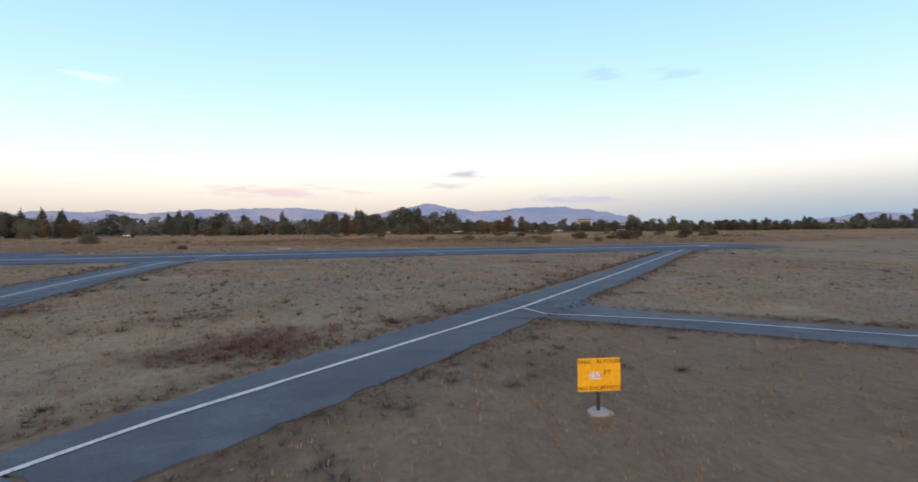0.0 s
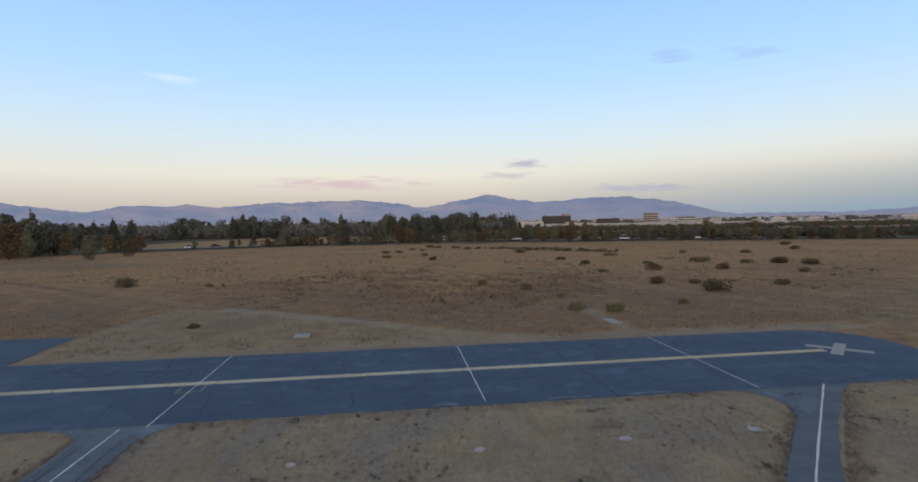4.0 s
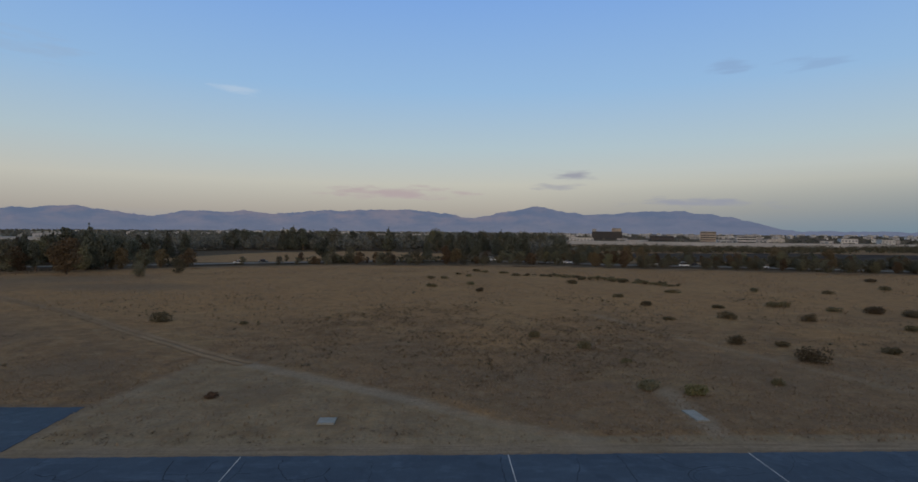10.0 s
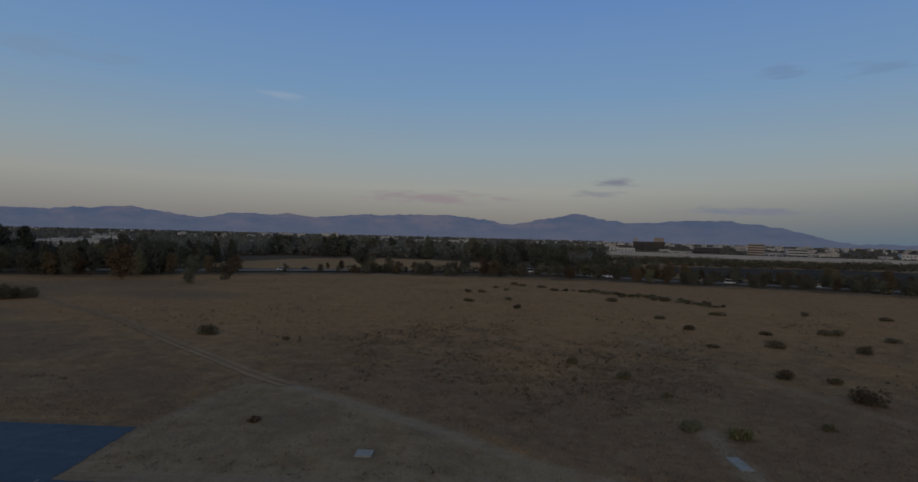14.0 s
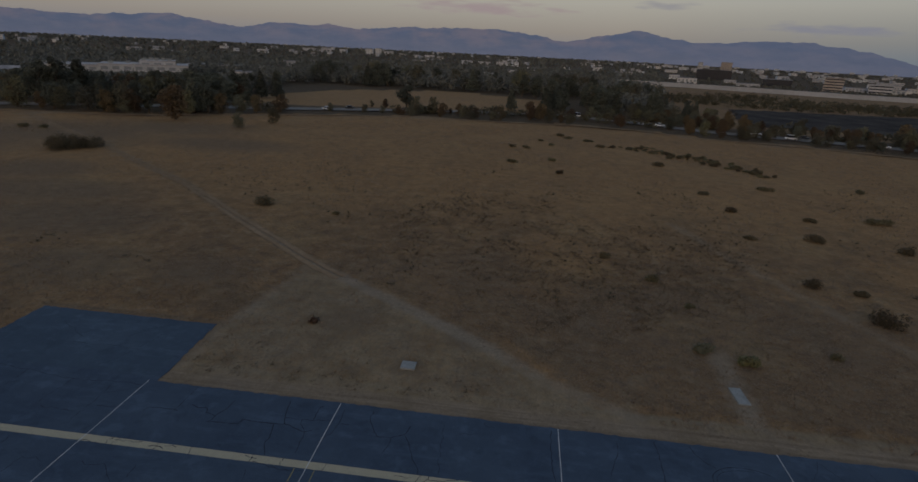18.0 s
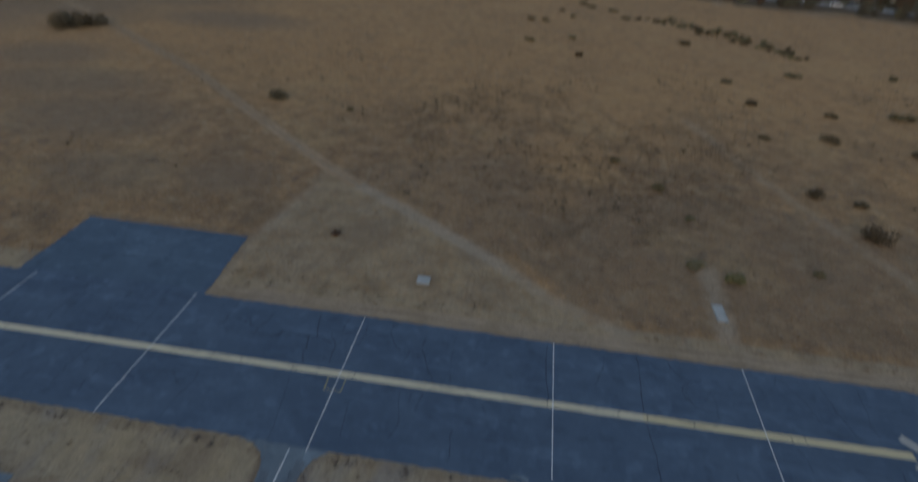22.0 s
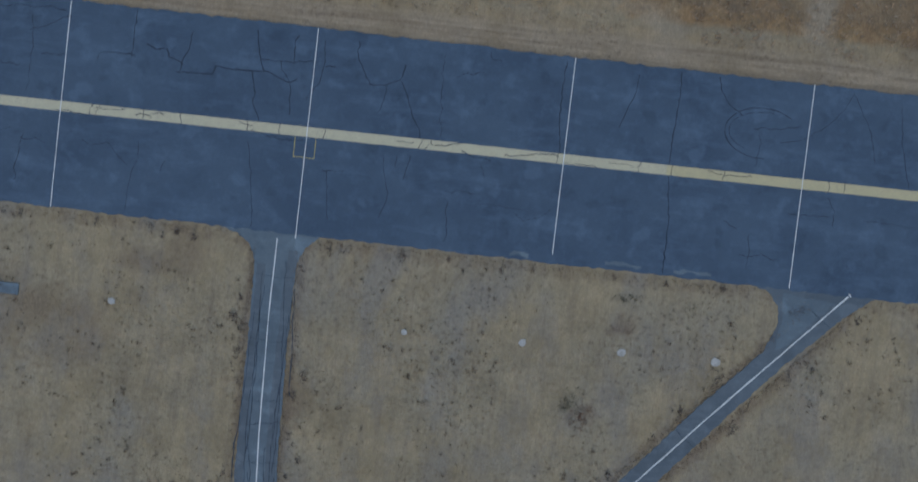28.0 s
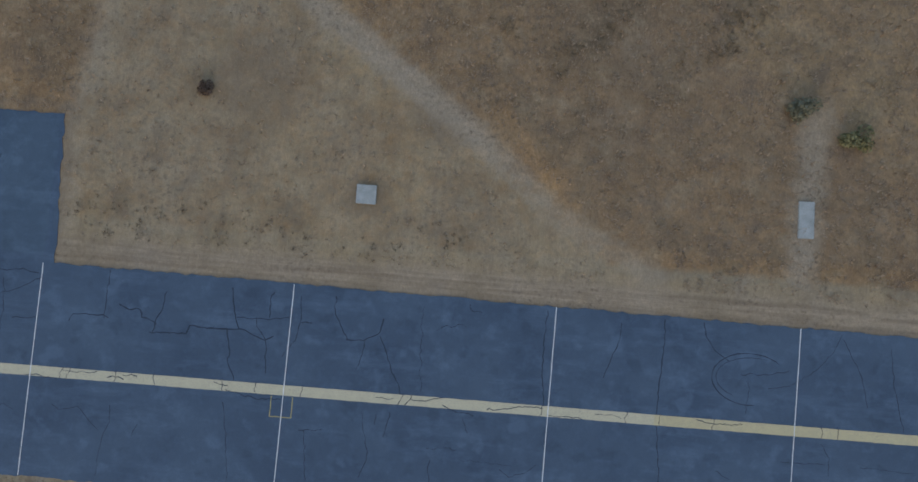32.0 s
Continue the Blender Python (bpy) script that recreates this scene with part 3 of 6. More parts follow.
def build_ground():
    xs, ys = spread(-4900, 4900, -48, 64, 0.6, 1.06), spread(-4900, 4900, -50, 46, 0.6, 1.045)
    gx, gy = np.meshgrid(xs, ys)
    x, y = gx.ravel(), gy.ravel()
    z = swells(x, y)
    ny = len(xs)
    k = np.arange(len(x)).reshape(len(ys), ny)
    quads = np.stack([k[:-1, :-1], k[:-1, 1:], k[1:, 1:], k[1:, :-1]], -1).reshape(-1, 4)
    me = bpy.data.meshes.new("ground")
    me.from_pydata(np.stack([x, y, z], 1).tolist(), [], quads.tolist())
    me.materials.append(GROUND)
    # How much of each vertex is bare dirt, pale short grass, or shaded wood floor.
    off = to_line(x, y, TRACK)
    dirt = np.clip(1.2 - off / np.where(y > 50, 1.2, 1.1), 0, 1) * np.where(off < 0.4, 0.75, 1.0)
    dirt = np.maximum(dirt, np.clip(1.1 - to_line(x, y, RIM) / 2.0, 0, 1))
    dirt = np.maximum(dirt, 0.78 * np.clip(1.3 - np.abs(y - 16.4) / 1.1, 0, 1) * (x > -17) * (x < 57))
    dirt = np.maximum(dirt, 0.95 * np.clip(1.3 - to_line(x, y, [(36.5, 19), (36.9, 30.5)]) / 1.5, 0, 1))
    dirt = np.maximum(dirt, 0.55 * np.clip(1.2 - to_line(x, y, [(70, 18), (62, 30), (50, 60), (44, 80)]) / 1.5, 0, 1))
    dirt = np.maximum(dirt, 0.6 * np.clip(1.2 - to_line(x, y, [(-16.8, 16), (-17, 27), (-14.5, 44)]) / 1.2, 0, 1))
    trail = np.clip(1.25 - to_line(x, y, TRACK[3:8]) / 1.25, 0, 1) * np.clip((x + 36) / 18, 0, 1) * np.clip((22 - x) / 13, 0, 1)
    trail = np.maximum(trail, 0.5 * np.clip(1.3 - to_line(x, y, [(36.5, 19), (36.9, 30.5)]) / 1.3, 0, 1))
    verge = np.clip(1.35 - np.abs(y - 16.2) / 1.0, 0, 1) * (x > -17.6) * (x < 57)
    pale = np.where(y < 7, 0.92, 0.12)
    pale = np.where(inside(x, y, MOWN), 0.54, pale)
    pale = np.where((y > 15) & (y < 18.5) & (x < 60), 0.7, pale)
    pale = np.where((x > 62) & (y > -60) & (y < 40), np.maximum(pale, 0.75 - (y > 12) * 0.35), pale)
    pale = np.where(inside(x, y, FAR_FIELD), 0.4, pale)
    pale = np.where(inside(x, y, BASIN), 0.15, pale)
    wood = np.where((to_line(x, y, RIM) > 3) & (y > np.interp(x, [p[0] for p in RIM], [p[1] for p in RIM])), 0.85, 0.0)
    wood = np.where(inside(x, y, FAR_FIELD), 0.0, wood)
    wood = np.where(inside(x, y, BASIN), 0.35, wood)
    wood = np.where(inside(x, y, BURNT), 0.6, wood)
    # Reddish dead weeds, dark bare soil with the west field's painted shade, and golden grass.
    red, soil_and_shade, gold = np.zeros_like(x), np.zeros_like(x), np.zeros_like(x)
    for px, py, rx, ry in ((7.6, -32.6, 1.5, 0.9), (8.8, -31.6, 1.0, 0.9), (12.6, -35.0, 1.4, 0.8)):
        red = np.maximum(red, np.clip(1.15 - np.hypot((x - px) / rx, (y - py) / ry) / 1.3, 0, 0.62))
    for px, py, r in ((8.5, -32.1, 1.0), (11.2, -29.9, 0.5), (1.5, -25.9, 1.0), (22.1, -10.9, 0.7), (6.5, -28.2, 0.6), (24.5, -4.2, 0.8), (4.6, -37.6, 0.9), (2.6, -37.0, 0.8), (-5.3, -37.6, 1.0), (8.0, -36.5, 0.9), (20, -19.5, 0.7), (14.5, -24.5, 0.7)):
        for _ in range(7):
            qx, qy, qr = px + random.gauss(0, 0.75 * r), py + random.gauss(0, 0.5 * r), r * random.uniform(0.35, 0.8)
            red = np.maximum(red, np.clip(1.05 - np.hypot(x - qx, y - qy) / (1.5 * qr), 0, 0.8))
    for line, half in (([(-1.38, -0.4), (-1.1, -17.2), (-0.6, -26), (0.2, -35)], 1.75), ([(40, -1.5), (24, -18.8), (14.7, -29.2), (7, -37.5)], 1.3), ([(15.5, -30.5), (20.2, -34.6), (31, -45.5)], 1.3), ([(-5.5, -38.6), (-15.4, -30.2), (-41, -9)], 1.5)):
        red = np.maximum(red, np.clip(0.66 - np.abs(to_line(x, y, line) - half) / 1.3, 0, 0.6))
    red = np.maximum(red, np.clip(0.6 - np.abs(y + 0.5) / 1.3, 0, 0.55) * (x < 50))
    south = y < np.interp(x, [-60, -40, -14, -3.5, 5.7, 14.8, 60], [-41, -9, -29.6, -38.4, -38.4, -28.8, -62])
    soil_and_shade = np.where(south, 0.8, soil_and_shade)
    soil_and_shade = np.maximum(soil_and_shade, np.clip(1.2 - to_line(x, y, [(43, -41), (45.1, -33.4), (46.6, -26.6), (47.8, -20.3), (49, -14), (53, 0)]) / 0.6, 0, 1.0))
    red = np.maximum(red, np.clip(1.15 - to_line(x, y, [(43, -41), (45.1, -33.4), (46.6, -26.6), (47.8, -20.3), (49, -14)]) / 0.6, 0, 0.7))
    soil_and_shade = np.maximum(soil_and_shade, np.clip(1.2 - np.hypot((x + 3.6) / 1.3, (y + 36.4) / 0.6), 0, 1.0))
    for px, py, r in ((-22, -8, 3), (-16, -9, 2.5), (-24.5, -12, 3), (-8, -2, 1.5), (1, -12, 1.5), (-4, 30, 3), (10, 29, 2.5)):
        soil_and_shade = np.maximum(soil_and_shade, np.clip(1.1 - np.hypot(x - px, y - py) / (1.5 * r), 0, 0.6))
    soil_and_shade = np.maximum(soil_and_shade, np.where(inside(x, y, [(-14, 45), (14, 27), (22, 21), (30, 24), (24, 48), (6, 56)]), 0.42, 0))
    soil_and_shade = np.maximum(soil_and_shade, np.clip(0.95 - np.abs(y - 15.4) / 0.7, 0, 0.9) * (x > -17.6) * (x < 52))
    soil_and_shade = np.maximum(soil_and_shade, np.clip(0.95 - to_line(x, y, [(-17.3, 15.5), (-17.6, 26.6), (-39.2, 26.8)]) / 0.8, 0, 0.9))
    # Shade over the west field, painted as broad dark swaths in this mask.
    for px, py, rx, ry in ((-62, 55, 22, 13), (-45, 38, 14, 9), (-78, 70, 24, 12), (-95, 85, 20, 12), (-28, 40, 10, 7), (-130, 130, 46, 30), (-150, 105, 50, 34), (-75, 128, 30, 14), (-105, 150, 40, 20)):
        soil_and_shade = np.maximum(soil_and_shade, np.clip(1.1 - np.hypot((x - px) / rx, (y - py) / ry), 0, 0.7))
    soil_and_shade = np.maximum(soil_and_shade, np.where(inside(x, y, [(20, 20), (70, 20), (70, 44), (40, 50), (24, 46)]), 0.5, 0))
    for px, py, rx, ry in ((4.6, 22.0, 1.5, 1.3), (36.6, 23.0, 0.9, 1.8), (-19, -7.5, 2.6, 1.6), (-10.5, -3.2, 2.6, 0.8), (-3.6, -1.0, 0.8, 0.5)):
        soil_and_shade = np.maximum(soil_and_shade, np.clip(1.15 - np.hypot((x - px) / rx, (y - py) / ry) / 1.4, 0, 0.8))
    gold = np.clip(1.0 - to_line(x, y, [(13.8, 28.8), (18.3, 24.2)]) / 1.3, 0, 0.75)
    gold = np.maximum(gold, 0.2 * np.clip(1.2 - np.abs(y - 17.4) / 1.2, 0, 1) * (x > -17) * (x < 57))
    for px, py, r in ((22, 60, 9), (38, 85, 16), (8, 95, 14), (60, 120, 22), (20, 45, 5), (30, 140, 25), (-20, 130, 20), (75, 60, 9)):
        gold = np.maximum(gold, np.clip(0.85 - np.hypot(x - px, (y - py) * 0.7) / (1.6 * r), 0, 0.62))
    gold = np.maximum(gold, 0.66 * np.clip((y - 50) / 40, 0, 1) * (y < 225))
    gold = np.where(inside(x, y, FAR_FIELD), 0.75, gold)
    gold = np.where(inside(x, y, BASIN), 0.35, gold)
    red = np.where(inside(x, y, BURNT), 0.95, red)
    second = me.color_attributes.new("growth", "FLOAT_COLOR", "POINT")
    second.data.foreach_set("color", np.stack([red, soil_and_shade, gold, np.ones_like(x)], 1).ravel().astype(np.float32))
    third = me.color_attributes.new("wear", "FLOAT_COLOR", "POINT")
    third.data.foreach_set("color", np.stack([trail, verge, np.zeros_like(x), np.ones_like(x)], 1).ravel().astype(np.float32))
    colour = me.color_attributes.new("cover", "FLOAT_COLOR", "POINT")
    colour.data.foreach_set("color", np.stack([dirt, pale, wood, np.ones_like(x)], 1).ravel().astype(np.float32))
    me.polygons.foreach_set("use_smooth", np.ones(len(quads), bool))
    return tagged(new("ground", me), "flat dry grassland with tan stubble and brown grass", "ground", kind="structure")


ground = build_ground()


# ---- runway, taxiways and their paint ----
def arc(cx, cy, r, a0, a1, n=8):
    return [(cx + r * math.cos(radians(a0 + (a1 - a0) * k / n)), cy + r * math.sin(radians(a0 + (a1 - a0) * k / n))) for k in range(n + 1)]


runway = part("runway", sheet([(-150, 0), (50, 0)] + arc(50, 5.5, 5.5, -90, 0) + arc(50.5, 9.74, 5.5, 0, 90) + [(-17.4, 15.24), (-17.9, 26.1), (-38.8, 26.2), (-38.9, 15.24), (-150, 15.24)], 0.02, 0.12, 0.45, 0.085, 3), ASPHALT)
tagged(runway, "cracked blue-grey asphalt runway with a square apron", "runway", kind="structure")
APRON = asphalt_material("apron_asphalt", (0.051, 0.074, 0.100), (0.069, 0.096, 0.125), spec=0.1)
part("patch", sheet([(-38.6, 15.9), (-30, 15.6), (-24, 16.0), (-18.2, 15.7), (-18.15, 25.95), (-38.6, 26.05)], 0.0235, 0.01, 0.6, 0.09, 15), APRON, runway, "lighter worn asphalt on the apron")
LINES = ((-36.6, 0.05), (-18.2, 0.05), (0.0, -0.3), (19.0, 0.7), (36.7, 0.1))
for x, end in LINES:
    part("cross_line", strip([(x, 15.2), (x - 0.05, end)], 0.062, 0.030, 0.6, 0.008, int(x) + 90), WHITE_LINE, runway)
part("centre_stripe", strip([(-150, 6.4), (-20, 7.45), (26.6, 7.79)], 0.74, 0.026, 0.5, 0.012, 5), STRIPE, runway, "faded off-white centre stripe")
part("centre_stripe", strip([(26.604, 7.79), (48.2, 7.95)], 0.74, 0.026, 0.5, 0.012, 6), YELLOW_STRIPE, runway, "yellowed end of the centre stripe")
for a in (45, -45):
    d = Vector((math.cos(radians(a)), math.sin(radians(a)))) * 2.3
    c = Vector((49.6, 8.1))
    part("closing_cross", strip([c - d, c + d], 0.85, 0.031 if a > 0 else 0.035, 0.5, 0.03, a + 50), OLD_PAINT, runway, "faded off-white painted cross arm")
for a, b in (((-0.85, 7.15), (-0.85, 5.7)), ((0.68, 7.15), (0.68, 5.7)), ((-0.9, 5.7), (0.73, 5.7))):
    part("box_line", strip([a, b], 0.055, 0.029, 0.4, 0.01, 3), THIN_YELLOW, runway, "thin yellow painted line")


def wander(rnd, x, y, heading, length, step=0.35, turn=18):
    pts = [(x, y)]
    while length > 0:
        h = radians(heading + rnd.uniform(-turn, turn) * 1.6)
        x, y = x + math.cos(h) * step, y + math.sin(h) * step
        pts.append((x, y))
        length -= step
    return pts


def join(pieces):
    vs, fs = [], []
    for v, _, f in pieces:
        n = len(vs)
        vs += v
        fs += [tuple(i + n for i in q) for q in f]
    return vs, [], fs


def runway_cracks():
    rnd, lines = random.Random(11), []
    # Seams and branching cracks: a start, then heading and length of each leg.
    wide = ((-15.9, 11.2, 66, 0.6, 2, 2.1, -17, 0.5), (-13.3, 15.1, -92, 1.9, -91, 1.6), (-12.4, 12.7, -22, 0.8, 5, 0.8, -75, 0.6, -12, 0.7, -29, 0.5), (-9.1, 13.9, -98, 1.3, -115, 0.8, -102, 1.0),
            (-10.1, 10.9, 3, 2.7, 73, 0.6, -2, 1.6, 2, 2.4, -23, 0.7, -21, 0.9, 30, 0.7), (-4.5, 11.6, -78, 1.6, -95, 0.8, -62, 1.4), (-4.4, 14.6, -79, 2.0, -69, 1.0), (-4.0, 12.5, 2, 2.4, 8, 1.7),
            (-1.3, 14.5, -118, 0.6, -86, 1.3), (-2.5, 12.6, -77, 0.7, -50, 1.1, -85, 2.4))
    right = ((0.6, 14.4, -86, 1.9, -103, 1.3, -124, 1.5), (0.8, 12.5, 2, 0.8), (3.1, 14.6, -86, 1.3, -61, 1.1, -60, 0.9), (4.1, 11.6, 1, 1.3, 28, 1.1, 73, 1.2), (5.4, 11.5, -95, 0.9, -107, 1.1),
             (6.5, 12.0, -63, 1.4, -70, 1.3, -54, 1.0, -82, 1.0), (12.8, 14.9, -80, 0.5, -1, 0.8), (18.4, 14.9, -93, 2.1, -89, 2.1, -83, 2.9), (23.8, 14.5, -94, 1.2, -109, 1.4, -109, 1.6),
             (26.9, 15.0, -89, 2.3, -94, 2.1, -92, 2.1, -85, 2.9, -83, 1.9, -90, 3.6), (29.7, 15.0, -75, 1.1, -55, 1.0, -32, 1.3))
    thin = ((39.8, 14.7, -60, 1.9, -66, 1.8, -78, 1.5), (43.3, 14.2, -82, 2.5, -77, 1.7, -73, 1.7), (-20.0, 11.1, 4, 1.9), (-16.4, 5.2, -28, 0.6, 11, 1.3, -39, 0.6, -44, 1.6), (-12.3, 5.5, -83, 1.2, -115, 1.0, -97, 1.3, -92, 1.7),
            (-10.2, 4.3, -111, 0.9), (-4.3, 6.4, -78, 1.9, -82, 3.5, -92, 0.9), (5.7, 6.5, -80, 1.5, -73, 1.3, -96, 0.8, -111, 1.1), (7.7, 6.7, -99, 1.8), (12.9, 6.7, -63, 1.1), (15.8, 3.4, -38, 0.9, 22, 1.4, 38, 0.8))
    faint = ((35.8, 5.6, 1, 3.2), (38.6, 7.1, -55, 1.2, -92, 1.2), (41.5, 5.7, -2, 3.9), (31.2, 4.6, -29, 1.2), (1.3, 4.9, 5, 1.7), (6.7, 6.5, -90, 0.8), (34.6, 10.7, 12, 1.6, 34, 1.7, 43, 1.4, 57, 1.1, 66, 1.2), (12.9, 3.8, -2, 3.8), (1.7, 4.9, -83, 3.5))
    for group, w0, w1 in ((wide, 0.055, 0.085), (right, 0.045, 0.07), (thin, 0.032, 0.05), (faint, 0.025, 0.04)):
        for x, y, *legs in group:
            path = [(x, y)]
            for h, n in zip(legs[::2], legs[1::2]):
                c = max(1, round(n / 0.3))
                for k in range(c):
                    j = rnd.gauss(0, 0.035)
                    x, y = x + math.cos(radians(h)) * n / c, y + math.sin(radians(h)) * n / c
                    path.append((x + j * math.sin(radians(h)), y - j * math.cos(radians(h))))
            lines.append((path, rnd.uniform(w0, w1)))
    for x in (-30, -24.5, -21, -43, -51, -58, -70, -82, 10.5, 32.6, 46.5):
        for y0, y1 in ((8.3, 15.1), (0.1, 7.0)):
            a = rnd.uniform(y0, y0 + 2.0)
            lines.append((wander(rnd, x + rnd.uniform(-0.8, 0.8), a, 90, rnd.uniform(2.0, y1 - a), 0.3, 18), rnd.uniform(0.03, 0.05)))
            lines.append((wander(rnd, x, rnd.uniform(y0 + 1, y1 - 1), 4, rnd.uniform(1.5, 4), 0.3, 24), rnd.uniform(0.03, 0.05)))
    for x, y, h, n in ((-30, 20, 5, 7), (-34, 23.5, -30, 5), (-24, 17, 80, 6), (-22.6, 25, 230, 4), (-38, 15.4, 0, 20)):
        lines.append((wander(rnd, x, y, h, n, 0.3, 16), 0.05))
    # Skid ring left by a turning wheel, and its tail.
    lines.append(([(33.2 + 2.9 * math.cos(radians(a)) * (1 - a / 2500), 11.25 + 1.85 * math.sin(radians(a))) for a in range(40, 290, 10)], 0.06))
    lines.append(([(33.5 + 2.7 * math.cos(radians(a)), 11.3 + 1.5 * math.sin(radians(a))) for a in range(70, 250, 12)], 0.035))
    flat = [strip(p, w, 0.0235, 0.3, w * 0.3, k) for k, (p, w) in enumerate(lines)]
    # Cracks that run through the stripe.
    for x in (-16.1, -15.6, -12.2, -9.3, -4.4, -2.0, 1.2, 8.2, 8.7, 18.4, 24.6, 27, 38.6, 39.8, 30.8, -26, -33):
        y = float(np.interp(x, [-20, 22, 48], [7.45, 7.75, 7.95]))
        flat.append(strip(wander(rnd, x, y - 0.36, 84, 0.72, 0.18, 25), 0.045, 0.0285, 0.2, 0.012, int(x) + 60))
    for x, n, dy, wide in ((-12.7, 1.1, -0.1, 0.07), (-11.6, 1.0, 0.18, 0.06), (-16.0, 2.6, 0.26, 0.04), (-18.6, 2.4, -0.3, 0.045), (-5.1, 1.0, 0.22, 0.05), (-4.2, 4.0, -0.28, 0.06), (9.1, 2.3, 0.1, 0.06), (11.4, 2.4, -0.16, 0.055), (14.6, 4.0, -0.2, 0.06), (18.9, 2.6, -0.22, 0.05), (22.3, 1.8, 0.1, 0.03), (29.6, 2.0, 0.25, 0.05), (31.5, 1.4, 0.1, 0.035), (6.6, 1.3, 0.05, 0.045)):
        y = float(np.interp(x, [-20, 22, 48], [7.45, 7.75, 7.95]))
        flat.append(strip(wander(rnd, x, y + dy, 0, n, 0.22, 17), wide, 0.0285, 0.2, 0.015, int(x) + 90))
    return join(flat)


tagged(part("cracks", runway_cracks(), CRACK, runway, "dark branching cracks in the asphalt"), kind="stuff")

taxi_west = part("taxiway_west", sheet([(-6, 0.15), (-4.4, -0.35), (-3.4, -1), (-2.85, -2.2), (-2.76, -9), (-2.71, -18.16), (-1.99, -25.44), (-1.27, -33.55), (-1.63, -35.84), (-2.4, -37.29), (-4.16, -37.81), (-6.74, -35.94), (-9.32, -33.96), (-14.79, -29.29), (-19.23, -25.65), (-40.51, -7.4), (-42.22, -9.2), (-21.29, -27.1),
                                        (-17.78, -29.91), (-17.06, -31.68), (-20.26, -35), (-22.32, -36.88), (-21.29, -38.54), (-18.19, -35.84), (-14.69, -32.72), (-11.69, -34.8), (-7.46, -38.23), (-4.37, -41.35), (-4.98, -42.08), (-61.4, -43.01), (-61.4, -47.79), (2.45, -47.48), (3.99, -44.15), (5.75, -40.41), (7.81, -38.02), (6.57, -36.88), (5.13, -37.5), (3.37, -37.19), (1.98, -35.84), (1.52, -33.24),
                                        (0.85, -24.61), (0.38, -17.02), (0.18, -9), (0.2, -2.2), (0.75, -0.9), (2, 0.15)], 0.012, 0.11, 0.24, 0.055, 8), TAXI)
tagged(taxi_west, "patched grey asphalt taxiway widening into a junction", "taxiway", kind="structure")
taxi_east = part("taxiway_east", sheet([(33.5, 0.15), (35.2, -0.3), (36, -1.3), (36.2, -2.5), (35.31, -4.8), (30.95, -9.5), (24.3, -17.43), (16.48, -26.06), (9.46, -33.34), (6.62, -36.83), (7.85, -37.98), (11.42, -34.28), (14.42, -30.95), (16.17, -32.51), (18.34, -34.69), (25.1, -41.66), (30.1, -46.23), (60.1, -68.07), (61.1, -65.99), (32.1, -44.78), (26.5, -39.58),
                                        (22.36, -35.73), (19.89, -33.76), (17.31, -31.26), (16.58, -29.49), (17.41, -27.62), (20.92, -24.19), (28.1, -15.98), (33.16, -10), (37.02, -5.6), (40.9, -1.7), (43.2, 0.15)], 0.014, 0.11, 0.24, 0.055, 9), TAXI_EAST)
tagged(taxi_east, "narrow blue-grey asphalt taxiway with a side branch", "taxiway", kind="structure")
part("centre_line", strip([(-1.38, -0.45), (-1.42, -6), (-1.2, -15), (-0.9, -21), (-0.4, -28.7), (0.4, -37.4)], 0.075, 0.02, 0.6, 0.012, 2), WHITE_LINE, taxi_west)
part("centre_line", strip([(-4.26, -39.37), (-10.14, -34.28), (-15.2, -30.22), (-21.29, -25.33), (-41.22, -8.3)], 0.07, 0.02, 0.6, 0.012, 3), WHITE_LINE, taxi_west)
part("centre_line", strip([(-15.2, -30.27), (-15.05, -31.16), (-15.72, -32.3), (-17.37, -33.96), (-21.6, -37.6)], 0.08, 0.024, 0.5, 0.015, 4), WHITE_LINE, taxi_west)
part("centre_line", strip([(41.1, 0), (31.86, -10.1), (24.05, -18.93), (14.62, -29.34), (7.87, -36.1), (5.23, -39.37)], 0.095, 0.022, 0.6, 0.015, 5), WHITE_LINE, taxi_east)
part("centre_line", strip([(14.62, -29.49), (14.83, -30.53), (15.97, -31.26), (17.62, -32.4), (20.2, -34.9), (26.6, -41.24), (31.1, -45.51), (60.6, -67.03)], 0.075, 0.026, 0.5, 0.012, 6), WHITE_LINE, taxi_east)
part("centre_line", strip([(-61, -46.2), (-14.1, -44.5), (-9.7, -43.9), (-6.5, -43.7)], 0.075, 0.0245, 0.6, 0.012, 9), WHITE_LINE, taxi_west)
for x, y, a in ((0.38, -37.5, 0), (5.2, -39.5, 45), (-4.4, -39.5, -45), (41.2, 0.1, 45)):
    part("line_end", strip([(x - 0.13 * math.cos(radians(a)), y + 0.13 * math.sin(radians(a))), (x + 0.13 * math.cos(radians(a)), y - 0.13 * math.sin(radians(a)))], 0.1, 0.028, 0.3, 0.03, 3), WHITE_LINE, taxi_west if x < 5 else taxi_east)
part("patch", strip([(-0.1, -1.2), (-0.15, -3), (-0.28, -10), (-0.13, -17.12), (0.33, -24.92), (0.9, -32.72)], 0.75, 0.016, 0.5, 0.06, 7), TAXI_EAST, taxi_west, "darker resurfaced edge strip")
